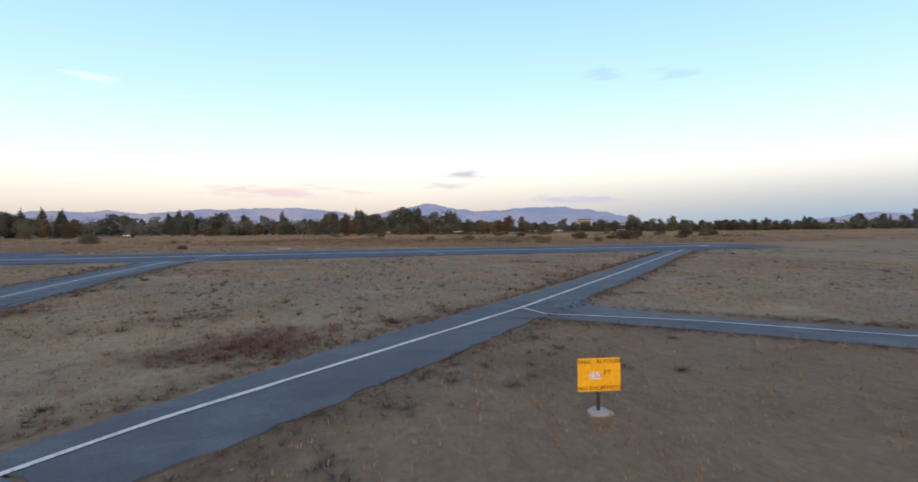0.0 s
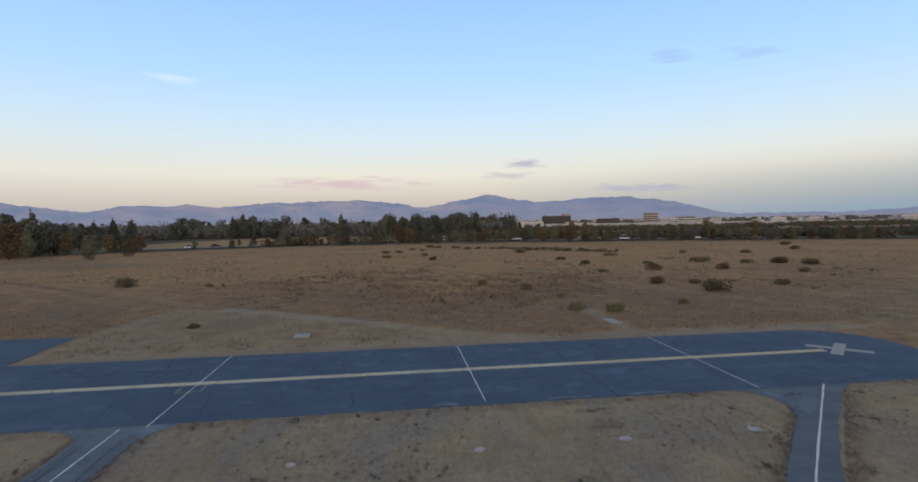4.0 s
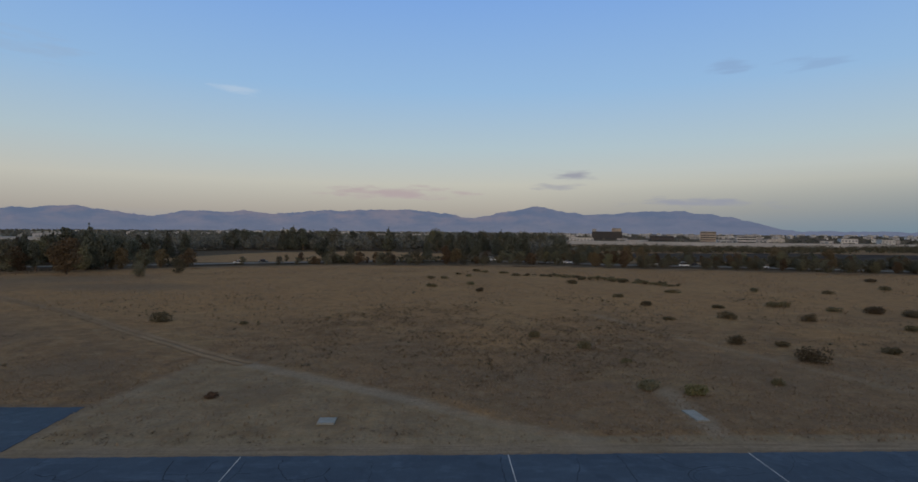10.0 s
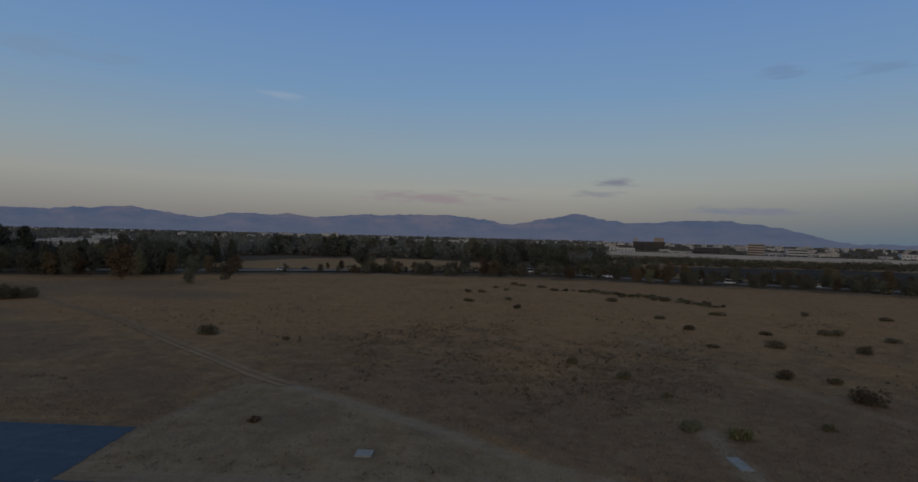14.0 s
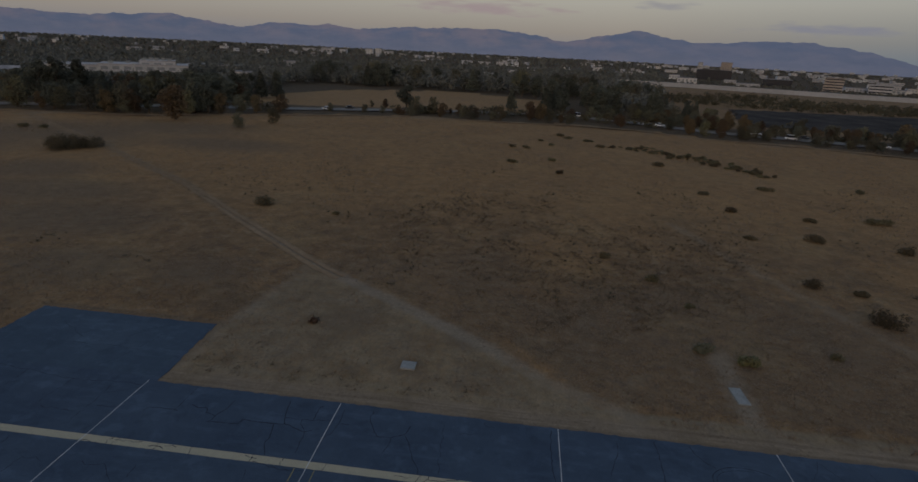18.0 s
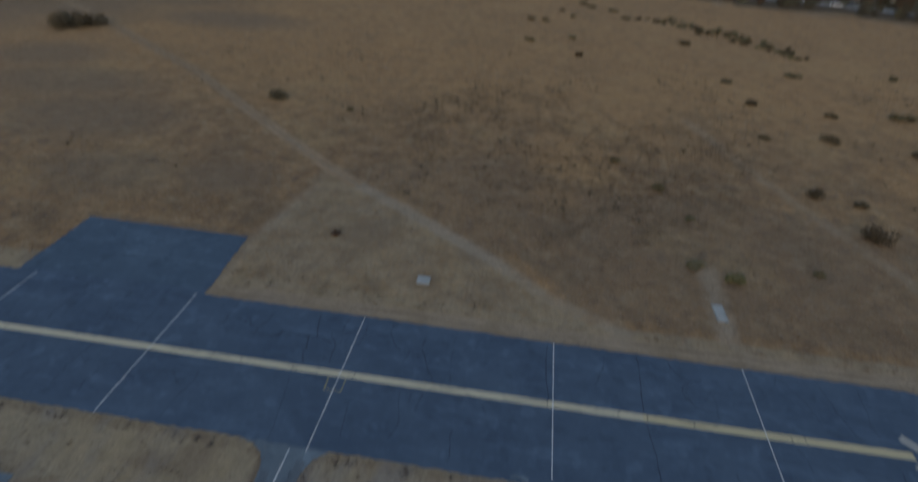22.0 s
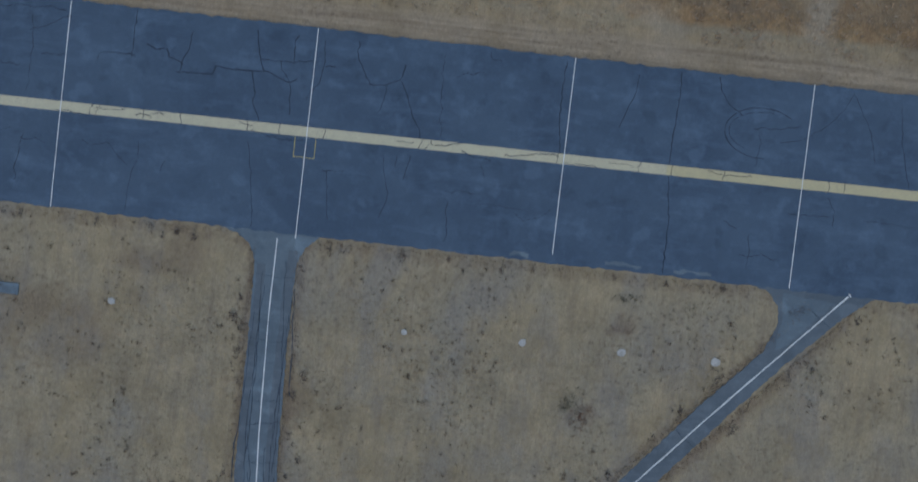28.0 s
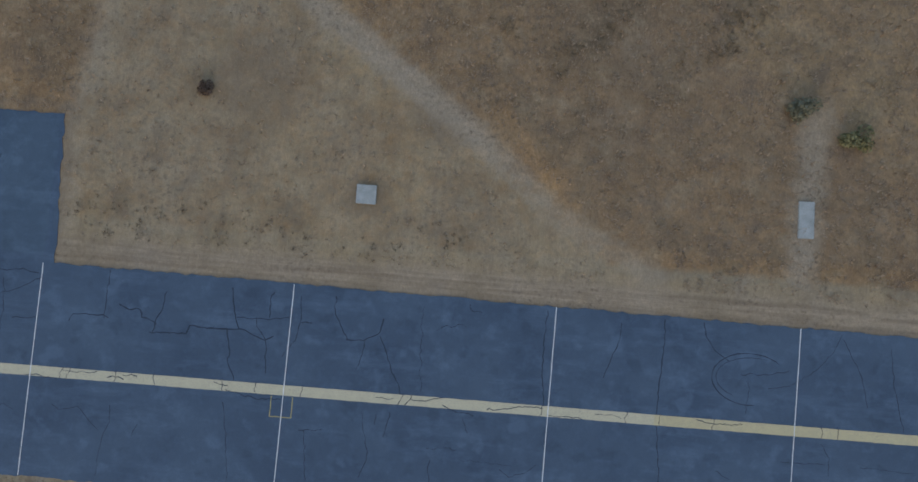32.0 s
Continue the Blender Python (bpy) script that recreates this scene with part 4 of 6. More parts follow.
part("patch", strip([(-2.35, -2.4), (-2.42, -9), (-2.38, -18), (-1.68, -25.5), (-1.05, -33)], 0.6, 0.0165, 0.5, 0.07, 17), TAXI_EAST, taxi_west, "darker resurfaced edge strip")
part("patch", sheet([(-4.3, -39.6), (-3.6, -38.0), (-2.2, -38.0), (-1.0, -38.6), (-0.9, -40.2), (2.2, -41.2), (4.6, -41.5), (3.6, -43.2), (1.5, -45), (-2.5, -45.4), (-4.2, -43)], 0.016, 0.01, 0.4, 0.15, 5), TAXI_DARK, taxi_west, "dark resealed junction patch")


part("patch", sheet([(36.3, -0.3), (40.2, -0.6), (36.91, -4.2), (36.11, -4.6), (36.4, -2.4)], 0.0185, 0.008, 0.4, 0.08, 6), TAXI, taxi_east, "lighter asphalt wedge")
part("patch", sheet([(15.35, -29.18), (16.38, -28.77), (17.1, -31.05), (18.96, -33.03), (17.51, -32.2), (15.76, -30.85)], 0.0185, 0.008, 0.4, 0.05, 7), TAXI, taxi_east, "lighter asphalt wedge")


for k, (x0, x1, y) in enumerate(((22.9, 25.6, 0.4), (28.0, 30.8, 0.42), (15.8, 17.2, 0.35))):
    part("patch", strip([(x0, y), ((x0 + x1) / 2, y + 0.12), (x1, y)], 0.26, 0.0215 + 0.0005 * k, 0.3, 0.1, 70 + k), TAXI, runway, "pale scuffed asphalt at the runway edge")


def taxi_cracks(line, half, seed, gaps):
    rnd, out = random.Random(seed), []
    for u in gaps:
        k = min(int(u * (len(line) - 1)), len(line) - 2)
        a, b = Vector(line[k]), Vector(line[k + 1])
        p = a.lerp(b, u * (len(line) - 1) - k)
        d = (b - a).normalized()
        s = Vector((-d.y, d.x))
        out.append(strip(wander(rnd, *(p - s * half), math.degrees(math.atan2(s.y, s.x)), 2 * half, 0.3, 7), 0.035, 0.0185, 0.3, 0.015, seed))
    return out


west_line = [(-1.38, -0.4), (-1.35, -9), (-1.1, -17.2), (-0.6, -26), (0.4, -37.3)]
east_line = [(41.1, 0), (31.86, -10.1), (24.05, -18.93), (14.62, -29.34), (5.23, -39.37)]
pieces = taxi_cracks(west_line, 1.3, 4, [0.08, 0.22, 0.36, 0.5, 0.62, 0.73, 0.8, 0.9]) + taxi_cracks(east_line, 0.9, 5, [0.05, 0.3, 0.5, 0.78])
pieces += taxi_cracks([(-4.26, -39.37), (-15.2, -30.22), (-21.29, -25.33)], 0.9, 6, [0.08, 0.22, 0.36, 0.62, 0.85])
rnd = random.Random(21)
for x, y, h, n in ((-10.95, -34.75, 39, 1.75), (-8.15, -37.25, 54, 1.5), (-5.85, -39.05, 62, 1.1), (-2.2, -14.6, 12, 2.4), (-2.0, -22.1, -3, 2.3), (-0.9, -26.8, 3, 1.2), (-0.7, -29.2, 2, 1.2), (-0.9, -33.8, 5, 1.9)):
    pieces.append(strip(wander(rnd, x, y, h, n, 0.25, 9), 0.07, 0.019, 0.25, 0.025, 4))
for x, y, h, n in ((-2.48, -6, 268, 14), (-2.4, -22.32, 273, 9), (0.3, -4, 272, 8), (0.28, -18.16, 274, 12), (-10.97, -32.92, -40, 6), (-2.2, -3, 271, 17), (-0.55, -2, 270.5, 14), (-0.65, -16.08, 273.5, 18), (-3.54, -38.12, -8, 3), (-14.3, -32.0, -24, 2.2), (-12.3, -32.9, -46, 2.4), (-8.4, -35.2, -36, 1.8), (-7.0, -36.2, -38, 2.3), (-1.95, -4, 270, 13), (-2.1, -15, 275, 16), (-1.75, -18, 275.5, 12), (0.05, -6, 269, 12), (-0.2, -14, 272.5, 16), (0.45, -22, 275, 10)):
    pieces.append(strip(wander(rnd, x, y, h, n, 0.4, 6), 0.05, 0.0185, 0.4, 0.025, 3))
tagged(part("cracks", join(pieces), TAXI_CRACK, taxi_west, "dark cracks across the old asphalt"), kind="stuff")


def words(text, size, m, material, parent, thick=0.0):
    c = bpy.data.curves.new(text.lower().replace(" ", "_").strip("!"), "FONT")
    c.body, c.size, c.align_x, c.align_y, c.extrude = text, size, "CENTER", "CENTER", thick
    tmp = new("lettering", c)
    dg = bpy.context.evaluated_depsgraph_get()
    me = bpy.data.meshes.new_from_object(tmp.evaluated_get(dg))
    bpy.data.objects.remove(tmp)
    me.materials.clear()
    me.materials.append(material)
    ob = new("lettering", me)
    ob.parent = parent
    ob.matrix_basis = m
    return ob


words("STOP", 0.54, pose(0.55, -40.5, 0.024, 0, 0, 186), WHITE_LINE, taxi_west)
words("YOUR MOTOR", 0.54, pose(0.6, -39.55, 0.024, 0, 0, 186), WHITE_LINE, taxi_west)
for k in range(4):
    part("worn_letter", strip([(0.1 + 0.36 * k, -38.85 + 0.035 * k), (0.07 + 0.36 * k, -38.4 + 0.035 * k)], 0.2, 0.024, 0.12, 0.03, k), WHITE_LINE, taxi_west, "worn painted letter")

# ---- concrete pads ----
def pad(name, x0, y0, x1, y1, h, material, label, turn=0.0, group=""):
    ob = part(name, boxed(-(x1 - x0) / 2, -(y1 - y0) / 2, -0.05, (x1 - x0) / 2, (y1 - y0) / 2, h, bevel=0.02), material)
    ob.matrix_basis = pose((x0 + x1) / 2, (y0 + y1) / 2, 0, 0, 0, turn)
    return tagged(ob, label, "concrete pad", group)


pad("concrete_pad", 3.85, 21.45, 5.3, 22.85, 0.12, CONCRETE, "square pale concrete pad sunk in dry grass", 1)
pad("concrete_slab", 36.0, 21.7, 37.15, 24.4, 0.10, CONCRETE, "narrow grey concrete slab in worn dry grass", 2)
for k, (x, y, size) in enumerate(((8.7, -6.3, 0.4), (17.5, -6.1, 0.5), (24.9, -6.0, 0.55), (31.9, -5.95, 0.6), (-13.1, -6.4, 0.45))):
    spot = part("marker_pad", sheet(arc(0, 0, size / 2 * 1.15, 20, 335, 7), 0.02, 0.05, 0.14, 0.05, k), WORN_CONCRETE)
    spot.matrix_basis = pose(x, y, 0, 0, 0, k * 31)
    tagged(spot, "small worn whitish concrete marker in stubble", "concrete pad", "marker pads")
pad("dark_slab", -27.5, -6.75, -20.0, -5.9, 0.04, TAXI, "long dark asphalt slab in dry grass", 0)


# ---- sign ----
def altitude_sign():
    s = empty("warning_sign", pose(12.69, -37.12, 0, 0, 0, -8) @ Matrix.Diagonal((0.96, 0.96, 0.86, 1)), "orange-yellow warning sign on a short steel post in a concrete footing", "sign")
    part("footing", sheet(arc(0, 0, 0.15, 0, 330, 11), 0.02, 0.08, 0.1, 0.025, 2), WORN_CONCRETE, s, "rough concrete footing")
    part("post", rod(rod(bmesh.new(), (0, 0.03, 0), (0, 0.03, 0.58), 0.022), (0, 0.03, 0.58), (0, 0.03, 0.6), 0.015), RUST, s, "dark rusty steel post")
    board = part("board", boxed(-0.26, -0.006, 0.28, 0.26, 0.006, 0.72, bevel=0.004), SIGN, s)
    for x in (-0.03, 0.03):
        part("bolt", rod(bmesh.new(), (x, -0.012, 0.33), (x, -0.004, 0.33), 0.008), RUST, board)
    front = lambda x, z: pose(x, -0.0105, z, 90, 0, 0)
    part("number_patch", boxed(-0.12, -0.0095, 0.445, 0.02, -0.0062, 0.535), WHITE, board, "white patch behind the number")
    words("MAX", 0.07, front(-0.18, 0.67), BLACK, board)
    words("ALTITUDE", 0.07, front(0.12, 0.675), BLACK, board)
    words("250", 0.1, front(-0.05, 0.49), RED, board)
    words("FT", 0.085, front(0.10, 0.525), BLACK, board)
    words("NO", 0.07, front(-0.20, 0.325), BLACK, board)
    words("EXCEPTIONS!", 0.07, front(0.09, 0.325), BLACK, board)
    return s


altitude_sign()


# ---- plants ----
def leaf_cards(rnd, centres, radii, count, size):
    """Small tilted leaf clumps near the surface of several uneven lobes."""
    c, r = np.array(centres, float), np.array(radii, float)
    gen = np.random.RandomState(rnd.randrange(10 ** 6))
    pick = gen.choice(len(c), count, p=(r.prod(1) ** 0.67) / (r.prod(1) ** 0.67).sum())
    d = gen.normal(size=(count, 3))
    d /= np.linalg.norm(d, axis=1)[:, None]
    p = c[pick] + d * r[pick] * gen.uniform(0.55, 1.12, (count, 1))
    a = gen.normal(size=(count, 3))
    a /= np.linalg.norm(a, axis=1)[:, None]
    b = np.cross(a, gen.normal(size=(count, 3)))
    b /= np.linalg.norm(b, axis=1)[:, None] + 1e-9
    s = size * gen.uniform(0.5, 1.3, (count, 1))
    quad = np.stack([p - a * s, p + b * s * 0.6, p + a * s, p - b * s * 0.6], 1).reshape(-1, 3)
    k = np.arange(count)[:, None] * 4
    return quad.tolist(), [], (k + np.arange(4)).tolist()


def tree(kind, h, seed):
    """A tree of height h at the origin, made of a trunk with limbs and a crown of leaf clumps."""
    rnd = random.Random(seed)
    names = {"round": ("broad_tree", "dark green broad-crowned tree at the edge of the field"), "tall": ("tall_tree", "tall ragged dark eucalyptus-like tree"),
             "cone": ("conifer", "dark pointed conifer among other trees"), "rust": ("autumn_tree", "small tree with rust-brown autumn leaves"),
             "olive": ("olive_tree", "low olive-green bushy tree"), "palm": ("palm_tree", "tall thin palm tree far off")}
    name, label = names[kind]
    ob = empty(name, Matrix(), label, "tree", name.replace("_", " ") + "s")
    bm = bmesh.new()
    top = {"palm": 0.9, "cone": 0.9}.get(kind, 0.55) * h
    rod(bm, (0, 0, -0.3), (0.02 * h, 0, top * 0.5), 0.028 * h, 0.02 * h, 7)
    rod(bm, (0.02 * h, 0, top * 0.5), (0, 0.02 * h, top), 0.02 * h, 0.010 * h, 6)
    lobes, radii = [], []
    if kind == "cone":
        for k in range(9):
            u = k / 8
            w = 0.24 * h * (1 - u) ** 0.8 + 0.02 * h
            lobes.append((rnd.uniform(-0.02, 0.02) * h, rnd.uniform(-0.02, 0.02) * h, h * (0.14 + 0.82 * u)))
            radii.append((w, w, 0.09 * h))
    elif kind == "palm":
        lobes, radii = [(0, 0.02 * h, 0.93 * h)], [(0.13 * h, 0.13 * h, 0.07 * h)]
    else:
        low, wide, n = {"round": (0.18, 0.34, 17), "tall": (0.16, 0.22, 18), "rust": (0.12, 0.34, 15), "olive": (0.10, 0.44, 15)}[kind]
        for k in range(n):
            u = (k + 0.5) / n
            a, s = rnd.uniform(0, 6.28), math.sin(math.pi * (0.12 + 0.8 * u)) ** 0.7
            off = wide * h * s * rnd.uniform(0.25, 0.75)
            z = h * (low + (0.92 - low) * u)
            lobes.append((math.cos(a) * off, math.sin(a) * off, z))
            w = wide * h * rnd.uniform(0.38, 0.62) * (0.6 + 0.4 * s)
            radii.append((w, w, w * rnd.uniform(0.6, 0.95)))
            if k % 2 == 0 and z > top * 0.5:
                rod(bm, (0, 0, min(z * 0.6, top)), (math.cos(a) * off, math.sin(a) * off, z), 0.009 * h, 0.004 * h, 5)
    part("trunk", bm, BARK, ob)
    leaf = {"round": LEAF_DARK, "tall": LEAF_DARK, "cone": LEAF_DARK, "rust": LEAF_RUST, "olive": LEAF_OLIVE, "palm": LEAF_DARK}[kind]
    if kind == "olive" and seed % 2:
        leaf = LEAF_GREY
    part("crown", leaf_cards(rnd, lobes, radii, 200 if kind == "palm" else 2600, 0.027 * h), leaf, ob)
    return ob


stock = {}


def low_before_campus(x, y):
    """The trees before the campus stay low towards its front, and so do those of the basin."""
    bearing, away = math.degrees(math.atan2(14 - x, y + 23)), math.hypot(x - 14, y + 23)
    east, off = math.degrees(math.atan2(x - 12, y + 39)), math.hypot(x - 12, y + 39)
    if 13 < east < 50 and off > 215:
        return max(2.4, min(7.2, 14.5 - 0.022 * off))
    return 5.8 + 0.068 * max(440 - away, 0) if 27 < bearing < 50 and away < 445 else 99


def plant(kind, x, y, h, rnd, capped=True):
    """Sets a tree of a kind and height at a place, as a copy of one of a few grown before."""
    pool = stock.setdefault(kind, [])
    turn = rnd.uniform(0, 360)
    if len(pool) < 3:
        ob = tree(kind, 10.0, len(pool) * 7 + len(kind))
        pool.append(ob)
    else:
        ob = copy_thing(rnd.choice(pool), Matrix())
    w = rnd.uniform(0.85, 1.2)
    if capped:
        h = min(h, low_before_campus(x, y) * rnd.choice((0.85, 0.9, 0.95, 1.0, 1.35)))
    ob.matrix_basis = pose(x, y, 0, 0, 0, turn) @ Matrix.Diagonal((h / 10 * w, h / 10 * w, h / 10, 1))
    return ob


rnd = random.Random(5)
# Single trees along the rim of the field and the road.
SINGLE = [("olive", -85, 157, 5.5), ("olive", -80.5, 174, 6), ("rust", -116, 168, 13), ("round", -46, 254, 12.5), ("cone", 7, 279, 12), ("rust", 17, 236, 9), ("rust", 22, 238, 8), ("olive", -38, 240, 8), ("olive", -29.6, 240, 8), ("olive", -10, 226, 6.5), ("olive", 3.4, 228, 7), ("round", 86.7, 244, 7.5), ("rust", 85, 218, 9), ("olive", 91, 217, 9.5), ("rust", 97, 215, 8),
          ("rust", -100, 200, 8), ("rust", -92, 206, 8), ("olive", -75, 222, 4), ("olive", -60, 226, 4), ("olive", -52, 228, 3.5), ("rust", -24, 236, 6), ("olive", -14, 230, 6),
          ("olive", 0, 236, 6), ("rust", -8, 231, 5), ("olive", 26, 232, 6), ("olive", 35, 228, 5), ("olive", 48, 262, 6), ("olive", 58, 262, 5.5), ("olive", 88, 252, 7), ("rust", 100, 240, 9),
          ("rust", 106, 236, 10), ("rust", 112, 232, 9), ("olive", 122, 226, 6), ("olive", 130, 222, 5.5), ("olive", 140, 240, 8), ("rust", 150, 216, 7), ("rust", 157, 214, 8), ("olive", 168, 212, 8), ("olive", 176, 208, 7)]
for kind, x, y, h in SINGLE:
    plant(kind, x, y, h, rnd)

# Tall ones that stand out over the woods.
for kind, x, y, h in (("tall", -183, 190, 20), ("tall", -178, 196, 19), ("round", -189, 187, 18), ("cone", -193, 194, 19), ("tall", -128, 187, 17), ("cone", -122, 190, 17.5), ("cone", -99, 394, 19), ("tall", -92, 396, 18), ("cone", -106, 392, 17),
                      ("cone", 25, 270, 14.5), ("round", 34, 276, 12), ("cone", -26, 398, 18), ("tall", 12, 372, 16), ("cone", -128, 262, 15), ("cone", -134, 256, 14), ("cone", -122, 268, 14.5)):
    plant(kind, x, y, h, rnd, False)


def grove(n, kinds, x0, x1, y0, y1, h0, h1, keep=lambda x, y: True):
    k = 0
    while k < n:
        x, y = rnd.uniform(x0, x1), rnd.uniform(y0, y1)
        if keep(x, y):
            plant(rnd.choice(kinds), x, y, rnd.uniform(h0, h1), rnd)
            k += 1


rim_y = lambda x: float(np.interp(x, [p[0] for p in RIM], [p[1] for p in RIM]))
road_y = lambda x: float(np.interp(x, [p[0] for p in ROAD_LINE], [p[1] for p in ROAD_LINE]))
free = lambda x, y: abs(y - road_y(x)) > 9 and not inside(np.array([x]), np.array([y]), FAR_FIELD)[0]
grove(85, ["round", "round", "tall", "cone", "olive", "rust"], -230, -112, 172, 250, 9, 14, lambda x, y: free(x, y) and y > rim_y(x) + 6)
grove(26, ["round", "cone", "tall"], -190, -125, 215, 300, 11, 16, lambda x, y: free(x, y) and x > -190 + (y - 215) * 0.3)
grove(16, ["rust", "rust", "olive", "olive"], -190, -95, 170, 226, 6, 10, lambda x, y: free(x, y) and rim_y(x) + 3 < y < rim_y(x) + 16)
grove(30, ["round", "tall", "round", "olive"], -150, 40, 396, 470, 11, 18, free)
grove(70, ["round", "round", "tall", "cone", "olive"], 18, 118, 268, 430, 9, 17, free)
grove(22, ["olive", "olive", "rust"], -66, 60, 218, 262, 3.0, 6.0, lambda x, y: free(x, y) and y > rim_y(x) + 4)
grove(26, ["round", "tall", "round", "cone", "rust"], 130, 330, 90, 235, 7, 11, lambda x, y: free(x, y) and y > rim_y(x) + 7 and x > 175 - 0.35 * (y - 90))
grove(14, ["olive", "rust", "olive", "round"], 60, 118, 256, 275, 5, 9, free)
grove(95, ["olive", "olive", "olive", "rust", "round"], 70, 400, 110, 262, 3, 6, lambda x, y: free(x, y) and road_y(x) - 18 < y < road_y(x) + 22 and y > rim_y(x) + 6)
grove(60, ["olive", "rust", "round", "olive"], 72, 250, 150, 262, 4.5, 6.5, lambda x, y: free(x, y) and road_y(x) - 16 < y < road_y(x) + 18 and y > rim_y(x) + 5)
grove(80, ["olive", "olive", "round"], 120, 560, 360, 540, 3.5, 7, lambda x, y: 385 + 0.05 * x < y < 480 + 0.08 * x)
grove(9, ["palm"], -380, -110, 430, 560, 12, 15.5)
grove(16, ["tall", "cone", "round"], -330, -180, 175, 260, 14, 22, lambda x, y: free(x, y) and y > rim_y(x) + 8)


def bush(x, y, w, h, material, name, label, seed):
    r = random.Random(seed)
    lobes = [(r.uniform(-0.32, 0.32) * w, r.uniform(-0.22, 0.22) * w, h * r.uniform(0.2, 0.5)) for _ in range(6)]
    radii = [(w * r.uniform(0.18, 0.3), w * r.uniform(0.16, 0.28), h * r.uniform(0.35, 0.55)) for _ in range(6)]
    ob = empty(name, pose(x, y, 0), label, "bush", "bushes on the field")
    part("foliage", leaf_cards(r, lobes, radii, int(480 + 260 * w), 0.075 + 0.012 * w), material, ob)
    bm = bmesh.new()
    for k in range(6):
        a = r.uniform(0, 6.28)
        rod(bm, (0, 0, -0.05), (math.cos(a) * 0.25 * w, math.sin(a) * 0.2 * w, h * 0.7), 0.03, 0.012, 5)
    part("stems", bm, BARK, ob)
    return ob


DARK_BUSH = "low dark scrub bush on brown grass"
WEST_BUSHES = [(-34.2, 70.8, 4.2, 2.0), (-107.5, 104.2, 7.5, 4.2), (-104, 107.5, 8, 4.6), (-106, 105.6, 8, 4.3), (-102, 109.6, 6, 3.4), (-145.7, 133.4, 3.5, 1.2), (-139, 134.1, 3.0, 1.1), (-19, 69.2, 2.0, 0.5),
               (28.5, 58.2, 1.8, 1.1), (34.0, 50.3, 2.1, 1.3), (10.9, 158, 2.8, 1.0), (15.9, 157, 2.8, 1.0), (24.4, 166, 2.4, 0.9), (21.1, 175, 2.2, 0.8), (11.9, 131, 3.2, 1.1), (23.3, 137, 2.2, 1.1), (24.7, 120, 2.4, 1.1)]
EAST_BUSHES = [(60.8, 42.3, 4.6, 1.9), (50, 32.3, 1.3, 0.8), (57.7, 53.6, 3.2, 1.3), (63, 51.7, 2.2, 0.7), (75.5, 47.1, 2.6, 0.9), (68.3, 76.3, 3.4, 1.4), (82.4, 73, 3.2, 1.4), (95.9, 84.7, 2.8, 1.0), (103.3, 81.7, 5.2, 1.5),
               (105.5, 77.4, 5.0, 1.5), (93, 62.8, 2.4, 1.0), (88.9, 93, 5.4, 1.2), (75.5, 116.5, 4.4, 1.2), (101, 121.5, 2.6, 1.0), (117.6, 116, 3.2, 1.2), (158, 150, 4.4, 1.4), (141, 125, 3.6, 1.3), (74.2, 90.4, 2.8, 0.6)]
FAR_BUSHES = [(59.5, 93.2, 2.8, 1.1), (57.9, 107, 2.5, 1.0), (54.9, 140, 4.0, 1.5), (57, 74.8, 2.6, 0.5), (37.3, 42.5, 1.6, 0.4), (29.4, 190, 4.2, 1.1), (31.3, 184, 3.6, 1.0), (38.6, 180, 3.6, 1.1), (42, 168, 4.5, 1.1), (46, 169, 4, 1.0)]
for k, (x, y, w, h) in enumerate(WEST_BUSHES + EAST_BUSHES + FAR_BUSHES):
    bush(x, y, w, h, SCRUB if k % 3 else LEAF_OLIVE, "bush", DARK_BUSH, k)
for k in range(84):
    u = (k / 83) ** 0.8
    bush(50 + 34 * u + rnd.gauss(0, 2.2), 169 - 4 * u - 29 * u * u + rnd.gauss(0, 2.9), rnd.uniform(0.9, 2.9), rnd.uniform(0.4, 0.9), SCRUB if k % 3 == 0 else LEAF_OLIVE, "bush", "low olive scrub in a straggling row on brown grass", 100 + k)
bush(35.6, 31.2, 3.0, 1.1, LEAF_GREY, "bush", "low grey-green shrub beside a worn path", 61)
bush(39.5, 29.1, 2.5, 1.2, CACTUS, "bush", "yellow-green leafy shrub beside a worn path", 62)
bush(-7.7, 28.9, 1.5, 0.45, leaf_material("dead_branches", (0.060, 0.040, 0.028), (0.135, 0.090, 0.062)), "dead_bush", "small dead dark brown bush lying on pale grass", 63)


# ---- grass and weeds, too many to count ----
def on_pavement(x, y):
    hard = (y > -0.3) & (y < 15.5) & (x < 56.5)
    hard |= (x > -39) & (x < -17.5) & (y > 15) & (y < 26.4)
    for line, half in ((west_line, 1.75), (east_line, 1.35), ([(-4.4, -39.4), (-15.4, -30.2), (-41.9, -8.5)], 1.5), ([(14.7, -29.3), (17.6, -32.2), (31, -45.5)], 1.2), ([(-60, -45.2), (3, -45.2)], 2.8), ([(0, -38.5), (1, -45)], 4.2), ([(-15.4, -31.5), (-21, -38)], 1.4)):
        hard |= to_line(x, y, line) < half
    return hard


